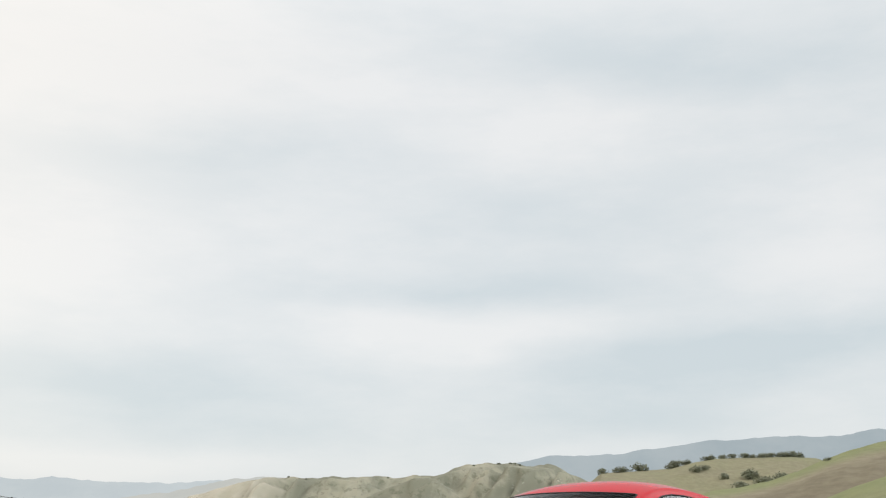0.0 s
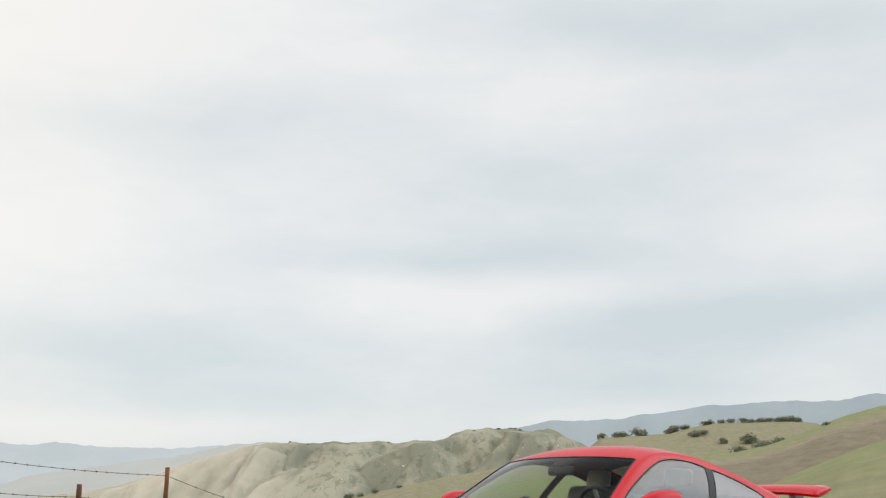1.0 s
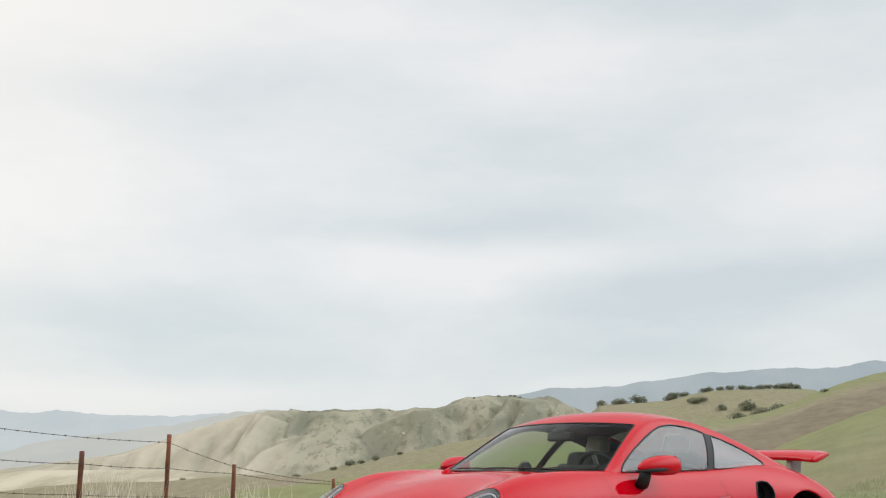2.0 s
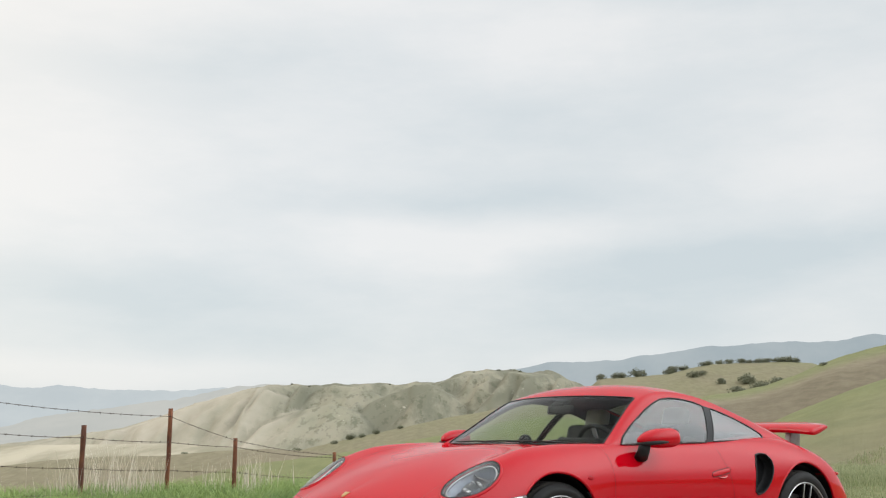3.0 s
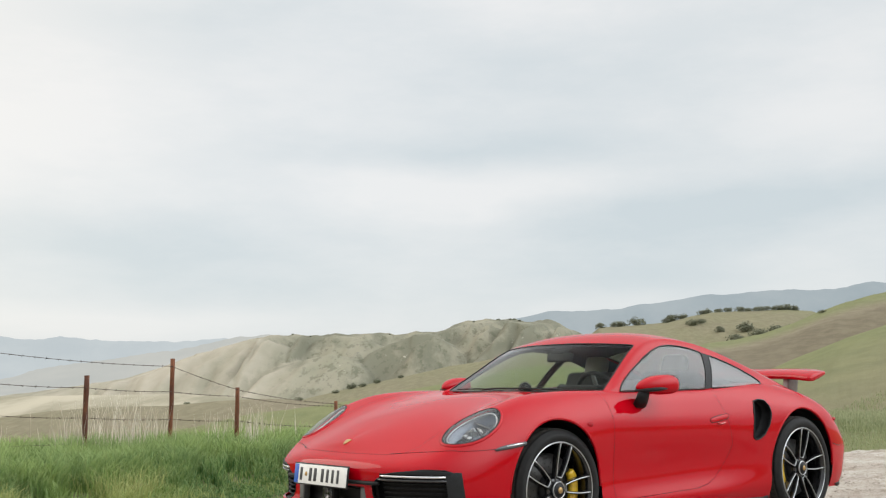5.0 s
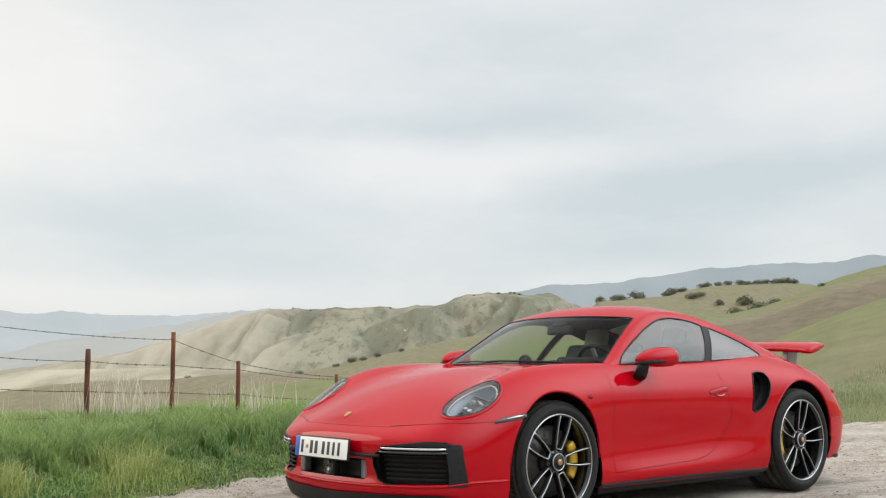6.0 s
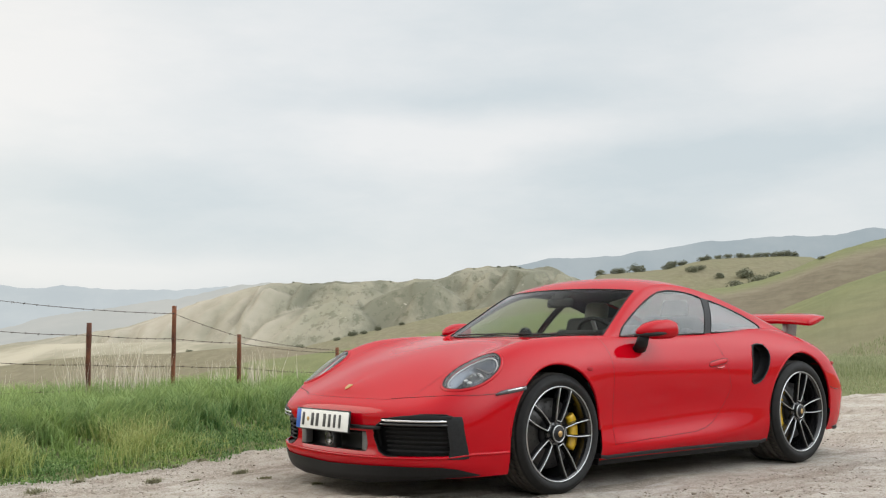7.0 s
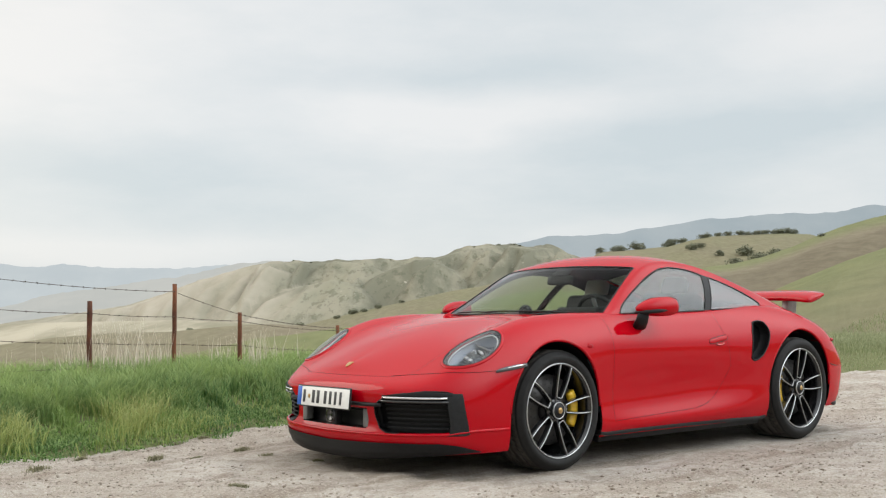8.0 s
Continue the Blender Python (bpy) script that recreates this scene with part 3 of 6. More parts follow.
def make_ground():
    dense = np.radians(np.linspace(-26.0, 26.0, 760))
    rest = np.radians(np.linspace(26.0, 334.0, 100)[1:-1])
    az = np.concatenate([dense, rest])
    rr = np.concatenate([np.geomspace(0.5, 4.4, 30)[:-1], np.geomspace(4.4, 19.0, 270)[:-1], np.geomspace(19.0, 240.0, 80)[:-1], np.geomspace(240.0, 1300.0, 190)[:-1], np.geomspace(1300.0, 4750.0, 14)])
    A, Rr = np.meshgrid(az, rr)
    X, Y = Rr * np.sin(A), Rr * np.cos(A)
    x, y = np.append(X.ravel(), 0.0), np.append(Y.ravel(), 0.0)
    z, dry, scrub_shade, track = land(x, y)
    n, m = len(az), len(rr)
    i = np.arange(m - 1)[:, None] * n
    j = np.arange(n)[None, :]
    k = (j + 1) % n
    quads = np.stack([i + j, i + k, i + n + k, i + n + j], -1).reshape(-1, 4)
    quads = quads[:, ::-1]
    me = bpy.data.meshes.new("ground")
    tris = np.stack([np.full(n, n * m), np.arange(n), (np.arange(n) + 1) % n], 1)
    loops = np.concatenate([quads.ravel(), tris.ravel()])
    starts = np.concatenate([np.arange(len(quads)) * 4, len(quads) * 4 + np.arange(n) * 3])
    me.vertices.add(len(x))
    me.vertices.foreach_set("co", np.stack([x, y, z], 1).ravel().astype(np.float32))
    me.loops.add(len(loops))
    me.loops.foreach_set("vertex_index", loops.astype(np.int32))
    me.polygons.add(len(starts))
    me.polygons.foreach_set("loop_start", starts.astype(np.int32))
    me.update(calc_edges=True)
    me.validate()
    for key, v in (("dry", dry), ("scrub_shade", scrub_shade), ("track", track)):
        a = me.attributes.new(key, "FLOAT", "POINT")
        a.data.foreach_set("value", v.astype(np.float32))
    me.materials.append(GROUND)
    me.shade_smooth()
    tagged(new("ground", me), "pale sandy track between grass verges and rolling green and tan pasture hills", "ground", kind="structure")


make_ground()


def make_mountains(name, line, far, material, label):
    """A long mountain ridge on the horizon, its face leaning back to the crest."""
    L = np.array(line, float) / 1000
    h = np.linspace(L[0, 0], L[-1, 0], 240)
    v = np.interp(h, L[:, 0], L[:, 1]) + 0.0042 * (fbm(h * 60, h * 0, 4) - 0.5)
    verts, rows = [], 10
    for k in range(rows):
        t = k / (rows - 1)
        d = far - 500 * (1 - t) + 90 * (fbm(h * 50 + 3, h * 0 + t * 4, 3) - 0.5) * (1 - t)
        z = EYE_Z + v * d * t ** 0.9 - 25 * (1 - t)
        verts += [(a, b, c) for a, b, c in zip(h * d, d, z)]
    verts += [(a, b, c) for a, b, c in zip(h * (far + 150), h * 0 + far + 150, v * 0 - 25)]
    n = len(h)
    faces = [(r * n + i, r * n + i + 1, (r + 1) * n + i + 1, (r + 1) * n + i) for r in range(rows) for i in range(n - 1)]
    tagged(mesh_object(name, verts, faces, material), label, "mountains", kind="structure")


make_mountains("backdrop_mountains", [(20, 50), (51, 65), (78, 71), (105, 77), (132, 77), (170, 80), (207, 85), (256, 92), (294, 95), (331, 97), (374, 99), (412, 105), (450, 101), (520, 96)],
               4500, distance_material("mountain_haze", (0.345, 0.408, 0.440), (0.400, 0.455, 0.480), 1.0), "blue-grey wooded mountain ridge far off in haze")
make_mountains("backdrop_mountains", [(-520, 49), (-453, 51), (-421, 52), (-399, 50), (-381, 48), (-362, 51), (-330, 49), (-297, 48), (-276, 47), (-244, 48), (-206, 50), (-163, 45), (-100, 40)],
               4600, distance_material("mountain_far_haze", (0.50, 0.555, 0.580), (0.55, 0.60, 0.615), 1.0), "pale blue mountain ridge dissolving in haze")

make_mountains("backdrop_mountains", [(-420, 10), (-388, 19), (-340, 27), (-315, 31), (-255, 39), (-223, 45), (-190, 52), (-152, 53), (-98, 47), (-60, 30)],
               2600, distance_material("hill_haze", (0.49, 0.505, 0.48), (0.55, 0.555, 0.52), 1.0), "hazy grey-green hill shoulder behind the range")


# ---- grass, stones and weeds ----
def blades(name, x, y, z, tall, wide, lean, material, label, category, sag=0.35, kind="stuff", seed=3):
    """Many three-triangle blades in one mesh."""
    rng = np.random.default_rng(seed)
    n = len(x)
    az = 6.0 * fbm(x * 3.4 + 7, y * 3.4, 2) + rng.normal(0, 2.0, n)
    turn = rng.uniform(0, 2 * np.pi, n)
    la = tall * lean * rng.uniform(0.3, 1.0, n)
    dx, dy = np.cos(az) * la, np.sin(az) * la
    wx, wy = np.cos(turn) * wide / 2, np.sin(turn) * wide / 2
    mz = tall * (0.55 + 0.1 * rng.random(n))
    P = np.empty((n, 5, 3), np.float32)
    P[:, 0] = np.stack([x - wx, y - wy, z - 0.02], 1)
    P[:, 1] = np.stack([x + wx, y + wy, z - 0.02], 1)
    P[:, 2] = np.stack([x + 0.3 * dx + 0.9 * wx, y + 0.3 * dy + 0.9 * wy, z + mz], 1)
    P[:, 3] = np.stack([x + 0.3 * dx - 0.9 * wx, y + 0.3 * dy - 0.9 * wy, z + mz], 1)
    P[:, 4] = np.stack([x + dx, y + dy, z + tall * (1 - sag * lean * rng.random(n))], 1)
    base = np.arange(n)[:, None] * 5
    loops = np.concatenate([base + np.array([[0, 1, 2, 3]]), base + np.array([[3, 2, 4]])], 1)
    me = bpy.data.meshes.new(name)
    me.vertices.add(n * 5)
    me.vertices.foreach_set("co", P.ravel())
    me.loops.add(loops.size)
    me.loops.foreach_set("vertex_index", loops.ravel().astype(np.int32))
    starts = (np.arange(n)[:, None] * 7 + np.array([[0, 4]])).ravel()
    me.polygons.add(len(starts))
    me.polygons.foreach_set("loop_start", starts.astype(np.int32))
    me.update(calc_edges=True)
    a = me.attributes.new("along", "FLOAT", "POINT")
    a.data.foreach_set("value", np.tile(np.array([0, 0, 0.6, 0.6, 1.0], np.float32), n))
    me.materials.append(material)
    ob = new(name, me)
    if label:
        tagged(ob, label, category, kind=kind)
    return ob


def scatter(n, x0, x1, y0, y1, seed):
    rng = np.random.default_rng(seed)
    return rng.uniform(x0, x1, n), rng.uniform(y0, y1, n), rng


def make_verge():
    # lush bank by the fence
    x, y, rng = scatter(380000, -6.2, 0.6, 5.2, 15.0, 11)
    e = beyond_edge(x, y)
    keep = (e > 0.12) & (e < 3.7) & (x / y > -0.47)
    keep &= rng.random(len(x)) < np.clip(step(e, 0.0, 0.7) + 0.25, 0, 1) * np.clip(9.0 / y, 0.35, 1)
    x, y, e = x[keep], y[keep], e[keep]
    tuft = step(fbm(x * 6.5 + 5, y * 6.5, 2), 0.36, 0.60)
    clump = 0.42 * fbm(x * 1.5, y * 1.5, 3) + 0.58 * tuft
    rise = np.where(x < -2.4, step(e, 0.30, 1.1), step(e, 0.35, 1.25))
    tall = (0.032 + 0.165 * rise) * (0.25 + 1.45 * clump) * rng.uniform(0.6, 1.25, len(x))
    thin = rng.random(len(x)) < 0.16 + 0.84 * tuft
    x, y, tall = x[thin], y[thin], tall[thin]
    blades("verge_grass", x, y, height(x, y), tall, rng.uniform(0.006, 0.012, len(x)), 0.70, GRASS, "lush green grass on the bank below the wire fence", "grass")
    # paler seeding grass along the edge of the track
    x, y, rng = scatter(150000, -6.0, 0.6, 4.8, 11.0, 12)
    e = beyond_edge(x, y)
    dense = step(fbm(x * 1.1 + 30, y * 1.1, 3) + 0.16 * step(-x, 1.4, 2.4), 0.40, 0.60)
    keep = (e > -0.05) & (e < 1.15) & (x / y > -0.47) & (rng.random(len(x)) < dense * np.exp(-((e - 0.40) / 0.42) ** 2) * np.clip(1.0 - 1.2 * (x + 2.35), 0.16, 1))
    x, y = x[keep], y[keep]
    blades("edge_grass", x, y, height(x, y), rng.uniform(0.10, 0.24, len(x)) * np.where(x < -2.1, 1.0, 0.42), rng.uniform(0.004, 0.007, len(x)), 1.1, GRASS_PALE, "yellow-green seeding grass bowing over the edge of the track", "grass", seed=5)
    # short creeping growth at the lip
    x, y, rng = scatter(230000, -6.0, 0.8, 4.6, 12.0, 13)
    e = beyond_edge(x, y)
    keep = (e > -0.16) & (e < 0.7) & (x / y > -0.47) & (rng.random(len(x)) < (0.25 + 0.75 * step(fbm(x * 2 + 3, y * 2, 3), 0.3, 0.6)) * step(e + 0.5 * fbm(x * 5, y * 5, 2), 0.05, 0.35))
    x, y = x[keep], y[keep]
    blades("low_weeds", x, y, height(x, y), rng.uniform(0.008, 0.045, len(x)), rng.uniform(0.005, 0.012, len(x)), 2.2, GRASS, "short dark green weeds at the lip of the track", "weeds", seed=6)
    # grass past the car
    x, y, rng = scatter(200000, 0.5, 24.0, 10.0, 48.0, 14)
    e = beyond_edge(x, y)
    keep = (e > 0.05) & (e < 22) & (x / y < 0.47) & (x / y > 0.0) & (rng.random(len(x)) < np.clip(20.0 / y, 0, 1) ** 2)
    x, y, e = x[keep], y[keep], e[keep]
    tall = (0.06 + 0.15 * step(e, 0.2, 2.5)) * rng.uniform(0.5, 1.3, len(x)) * (0.6 + 0.8 * fbm(x, y, 2))
    blades("meadow_grass", x, y, height(x, y), tall, rng.uniform(0.008, 0.016, len(x)) * np.clip(y / 18, 1, 2), 0.55, GRASS_FAR, "tall grey-green meadow grass beyond the track", "grass", seed=7)


make_verge()


def make_straw():
    rng = np.random.default_rng(21)
    xs, ys, hs = [], [], []
    for cx, cy, n, spread, top in ((-3.05, 10.1, 125, 0.30, 0.76), (-3.35, 9.7, 55, 0.22, 0.66), (-2.80, 10.35, 36, 0.14, 0.64), (-2.05, 11.6, 105, 0.26, 0.62), (-2.35, 11.0, 40, 0.16, 0.5), (-4.0, 9.2, 30, 0.3, 0.45)):
        xs.append(rng.normal(cx, spread * 0.55, n))
        ys.append(rng.normal(cy, spread, n))
        hs.append(top * rng.uniform(0.45, 1.0, n))
    x, y, t = map(np.concatenate, (xs, ys, hs))
    blades("dry_stalks", x, y, height(x, y), t, rng.uniform(0.0045, 0.0080, len(x)), 0.24, STRAW, "tall bleached dry stalks standing by the fence posts", "dry grass", sag=0.1, seed=9)


make_straw()


def make_stones():
    rng = np.random.default_rng(31)
    n = 27000
    d = rng.uniform(4.9, 14.0, n) ** 1.0
    h = rng.uniform(-0.46, 0.46, n)
    x, y = h * d, d
    # the ground under the parked car is bare sand
    ahead, aside = -0.761 * (x - 0.08) - 0.648 * (y - 6.69), 0.648 * (x - 0.08) - 0.761 * (y - 6.69)
    keep = (beyond_edge(x, y) < 0.02) & ~((ahead < 1.15) & (ahead > -3.7) & (np.abs(aside) < 1.15))
    x, y = x[keep], y[keep]
    z = height(x, y)
    s = rng.lognormal(math.log(0.0040), 0.42, len(x)).clip(0.0022, 0.0105)
    bm = bmesh.new()
    bmesh.ops.create_icosphere(bm, subdivisions=1, radius=1.0)
    V0 = np.array([v.co[:] for v in bm.verts])
    F0 = np.array([[v.index for v in f.verts] for f in bm.faces])
    bm.free()
    k = len(x)
    V = V0[None] * (1 + 0.35 * (rng.random((k, len(V0), 1)) - 0.5)) * s[:, None, None] * np.stack([rng.uniform(0.8, 1.5, k), rng.uniform(0.8, 1.5, k), rng.uniform(0.45, 0.8, k)], 1)[:, None, :]
    V = V + np.stack([x, y, z + 0.2 * s], 1)[:, None, :]
    F = F0[None] + (np.arange(k) * len(V0))[:, None, None]
    me = bpy.data.meshes.new("loose_stones")
    me.vertices.add(k * len(V0))
    me.vertices.foreach_set("co", V.ravel().astype(np.float32))
    me.loops.add(F.size)
    me.loops.foreach_set("vertex_index", F.ravel().astype(np.int32))
    me.polygons.add(k * len(F0))
    me.polygons.foreach_set("loop_start", (np.arange(k * len(F0)) * 3).astype(np.int32))
    me.update(calc_edges=True)
    me.materials.append(PEBBLE)
    tagged(new("loose_stones", me), "scattered pale grey and brown gravel on the sandy track", "gravel", kind="stuff")


make_stones()


def make_weeds():
    """Single tufts that grow on the bare track."""
    rng = np.random.default_rng(41)
    for x0, y0, size in ((-1.78, 6.59, 0.075), (-2.34, 6.15, 0.085), (-1.53, 6.59, 0.05), (-1.86, 7.38, 0.06), (-1.73, 7.65, 0.06), (-2.22, 6.50, 0.06), (-1.35, 7.10, 0.085), (-1.12, 6.75, 0.05), (-1.04, 5.43, 0.07), (-0.75, 6.36, 0.04)):
        n = 170
        x, y = rng.normal(0, size * 0.32, n), rng.normal(0, size * 0.32, n)
        g = height(x + x0, y + y0)
        z0 = float(height(x0, y0)[0])
        tuft = blades("weed_tuft", x, y, g - z0, rng.uniform(0.12, 0.42, n) * size, rng.uniform(0.003, 0.007, n), 2.2, TUFT, "small low dusty weed tuft growing in the sandy track", "weed", kind="", seed=int(size * 1000))
        tuft.location = (x0, y0, z0)
        tuft["group"] = "weed tufts on the track"


make_weeds()


# ---- wire fence ----
def make_fence():
    fence = tagged(new("wire_fence"), "rusty steel post and barbed wire fence on the grass bank", "fence")
    posts = [(-4.62, 7.25, 1.29, 0.024), (-3.177, 9.5, 1.025, 0.0235), (-2.67, 10.5, 1.207, 0.0215), (-2.155, 11.2, 0.927, 0.0225), (-1.35, 13.5, 0.770, 0.022), (-0.2, 16.3, 0.60, 0.022)]
    rng = random.Random(5)
    for x, y, top, r in posts:
        g = float(height(x, y)[0])
        rows = 9
        pts = [(x + 0.002 * rng.uniform(-1, 1), y + 0.002 * rng.uniform(-1, 1), g - 0.3 + (top - g + 0.3) * k / rows) for k in range(rows + 1)]
        bm = tube(pts, [r * rng.uniform(0.93, 1.05) for _ in pts], sides=10)
        part("post", bm, RUST, fence, "rusty red-brown steel fence post")
    wires = [
        [(-4.62, 7.25, 1.27), (-3.70, 8.8, 1.200), (-2.67, 10.475, 1.130), (-2.155, 11.175, 0.905), (-1.35, 13.475, 0.735), (-0.2, 16.3, 0.55)],
        [(-4.62, 7.25, 1.00), (-3.70, 8.8, 0.945), (-3.177, 9.475, 0.915), (-2.67, 10.475, 0.882), (-2.155, 11.175, 0.836), (-1.35, 13.475, 0.705), (-0.2, 16.3, 0.52)],
        [(-4.62, 7.25, 0.74), (-3.70, 8.8, 0.684), (-3.177, 9.475, 0.650), (-2.67, 10.475, 0.614), (-2.155, 11.175, 0.581), (-1.35, 13.475, 0.46), (-0.2, 16.3, 0.36)],
        [(-4.62, 7.25, 0.50), (-3.177, 9.475, 0.43), (-2.67, 10.475, 0.405), (-2.155, 11.175, 0.37), (-1.35, 13.475, 0.30)],
    ]
    for w in wires:
        pts = []
        for a, b in zip(w, w[1:]):
            a, b = Vector(a), Vector(b)
            k = max(4, int((b - a).length / 0.12))
            for i in range(k):
                t = i / k
                p = a.lerp(b, t)
                p.z -= 0.05 * (b - a).length / 2.5 * 4 * t * (1 - t) * 0.5
                pts.append(p)
        pts.append(Vector(w[-1]))
        wire = part("wire", tube(pts, 0.0026, sides=5), WIRE, fence)
        bm = bmesh.new()
        for i in range(1, len(pts) - 1):
            d = (pts[i + 1] - pts[i]).normalized()
            for s in (1, -1):
                a = Vector((rng.uniform(-1, 1), rng.uniform(-1, 1), s)).normalized() * 0.009
                m = look(pts[i] + d * 0.004 * s, pts[i] + d * 0.004 * s + a)
                bmesh.ops.create_cone(bm, segments=4, radius1=0.0028, radius2=0.0010, depth=0.020, matrix=m)
        tagged(part("barb", bm, WIRE, wire), kind="stuff")


make_fence()


# ---- oak bushes on the ridges ----
def bush_mesh(seed):
    """Trunk and uneven crown of many leaf clumps, one metre in radius."""
    rng = np.random.default_rng(seed)
    lobes = [(rng.uniform(-0.55, 0.55), rng.uniform(-0.4, 0.4), rng.uniform(0.35, 0.85), rng.uniform(0.3, 0.55)) for _ in range(9)]
    V, F, W = [], [], []
    for _ in range(620):
        cx, cy, cz, cr = lobes[rng.integers(len(lobes))]
        d = rng.normal(size=3)
        d /= np.linalg.norm(d)
        p = np.array([cx, cy, cz]) + d * cr * rng.uniform(0.65, 1.05)
        if p[2] < 0.06:
            continue
        u = rng.normal(size=3)
        u /= np.linalg.norm(u)
        w = np.cross(u, d)
        s = rng.uniform(0.06, 0.12)
        i = len(V)
        V += [p - u * s, p + w * s * 0.6, p + u * s, p - w * s * 0.6]
        W += [0.0, 0.5, 1.0, 0.5]
        F.append((i, i + 1, i + 2, i + 3))
    me = bpy.data.meshes.new("crown")
    me.from_pydata([tuple(v) for v in V], [], F)
    me.materials.append(LEAF)
    a = me.attributes.new("along", "FLOAT", "POINT")
    a.data.foreach_set("value", np.array(W, np.float32))
    return me


def make_bushes():
    crowns = [bush_mesh(s) for s in (1, 2, 3, 4)]
    bm = tube([(0, 0, -0.25), (0.02, 0, 0.15), (-0.03, 0.02, 0.5)], [0.10, 0.07, 0.03], sides=6)
    trunk = bpy.data.meshes.new("trunk")
    bm.to_mesh(trunk)
    bm.free()
    trunk.materials.append(BARK)
    rng = random.Random(8)

    def plant(h, d, size, flat=0.85):
        x, y = h * d, d
        z = float(height(x, y)[0])
        top = tagged(new("oak_bush"), "dark green rounded oak bush on the grassy ridge", "bush", group="oak bushes on the ridges")
        top.matrix_world = pose(x, y, z - 0.22 * size, 0, 0, rng.uniform(0, 360)) @ Matrix.Diagonal((size, size, size * flat, 1))
        for name, me in (("crown", rng.choice(crowns)), ("trunk", trunk)):
            o = new(name, me)
            o.parent = top

    for h, size in ((0.150, 2.6), (0.166, 3.0), (0.170, 2.4), (0.184, 4.0), (0.214, 2.6), (0.220, 3.2), (0.228, 2.4), (0.245, 2.2), (0.252, 2.4), (0.262, 2.2), (0.272, 2.2), (0.281, 2.4), (0.290, 2.0), (0.300, 2.4), (0.309, 2.2), (0.318, 2.6), (0.326, 3.0), (0.333, 2.4)):
        plant(h, 514, size * 1.55, 0.72)
    for h, d, size in ((0.286, 430, 3.6), (0.299, 415, 3.2), (0.304, 412, 3.2), (0.316, 420, 3.4), (0.323, 420, 2.8), (0.282, 400, 3.0), (0.275, 405, 2.6), (0.310, 400, 2.2), (0.330, 430, 2.4), (0.262, 430, 2.0), (0.236, 450, 2.4), (0.244, 455, 2.0)):
        plant(h, d, size * 1.7, 0.75)
    for h, size in ((0.053, 3.6), (0.064, 3.0), (0.068, 3.2), (0.073, 3.0), (0.030, 2.8), (-0.125, 2.6), (-0.132, 3.0), (-0.142, 2.6), (-0.155, 2.8), (-0.165, 2.4), (-0.100, 2.4), (-0.050, 2.6)):
        plant(h, 1140, size * 0.9, 0.7)
    for h, d, size in ((-0.085, 395, 3.0), (-0.075, 392, 2.2), (-0.062, 394, 2.4), (-0.10, 390, 2.0), (-0.118, 300, 2.0), (-0.135, 420, 2.6), (-0.150, 430, 2.6), (-0.16, 425, 2.2), (-0.24, 280, 1.6), (-0.37, 420, 2.4), (-0.385, 425, 2.8), (-0.36, 420, 2.0), (-0.30, 430, 2.0), (0.36, 215, 1.1), (-0.04, 396, 1.8)):
        plant(h, d, size, 0.75)


make_bushes()




# ---- the sports car: x ahead, y to its left, z up, the front axle over the origin ----
from mathutils.bvhtree import BVHTree

CAR_POSE = pose(0.0799, 6.6899, 0, 0, 0, -139.592)
car = tagged(new("sports_car"), "red rear-engined sports coupe parked on the sandy track, front wheels straight", "car")
car.matrix_world = CAR_POSE

# feature lines of the left flank from nose to tail: sill edge, rocker, lower side, widest line, shoulder, wing crest, inner, centre
SILL = [(.90, 0, .13), (.885, .30, .13), (.83, .52, .13), (.745, .67, .13), (.63, .77, .135), (.51, .83, .14), (.40, .865, .145), (.2, .88, .15), (0, .885, .15), (-.2, .885, .16), (-.36, .88, .165),
        (-.7, .875, .165), (-1.1, .875, .165), (-1.5, .88, .165), (-1.9, .89, .17), (-2.15, .90, .175), (-2.45, .90, .19), (-2.75, .885, .2), (-2.98, .865, .205), (-3.20, .745, .21), (-3.36, .44, .21), (-3.42, 0, .21)]
ROCKER = [(.958, 0, .205), (.942, .30, .205), (.890, .525, .205), (.803, .685, .205), (.68, .792, .205), (.535, .845, .20), (.41, .88, .21), (.2, .90, .22), (0, .905, .22), (-.2, .91, .23), (-.36, .908, .235),
          (-.7, .909, .235), (-1.1, .913, .24), (-1.5, .918, .25), (-1.9, .922, .27), (-2.15, .93, .28), (-2.45, .93, .29), (-2.75, .915, .29), (-2.98, .893, .29), (-3.23, .765, .29), (-3.41, .46, .29), (-3.48, 0, .29)]
LOWER = [(.944, 0, .27), (.93, .31, .27), (.88, .53, .27), (.80, .683, .275), (.688, .794, .285), (.555, .855, .30), (.415, .89, .32), (.2, .915, .36), (0, .925, .38), (-.2, .913, .37), (-.36, .896, .36),
         (-.7, .878, .35), (-1.1, .877, .36), (-1.5, .885, .375), (-1.9, .916, .40), (-2.15, .938, .42), (-2.45, .95, .42), (-2.75, .935, .41), (-2.98, .905, .40), (-3.25, .78, .39), (-3.44, .48, .38), (-3.51, 0, .38)]
WIDEST = [(.952, 0, .37), (.938, .31, .37), (.888, .53, .37), (.808, .685, .38), (.69, .798, .40), (.56, .862, .44), (.415, .898, .48), (.2, .924, .56), (0, .934, .60), (-.2, .926, .62), (-.36, .912, .63),
          (-.7, .903, .64), (-1.1, .900, .645), (-1.5, .906, .65), (-1.9, .928, .645), (-2.15, .948, .64), (-2.45, .960, .63), (-2.75, .945, .60), (-2.98, .907, .56), (-3.25, .78, .53), (-3.43, .48, .52), (-3.50, 0, .52)]
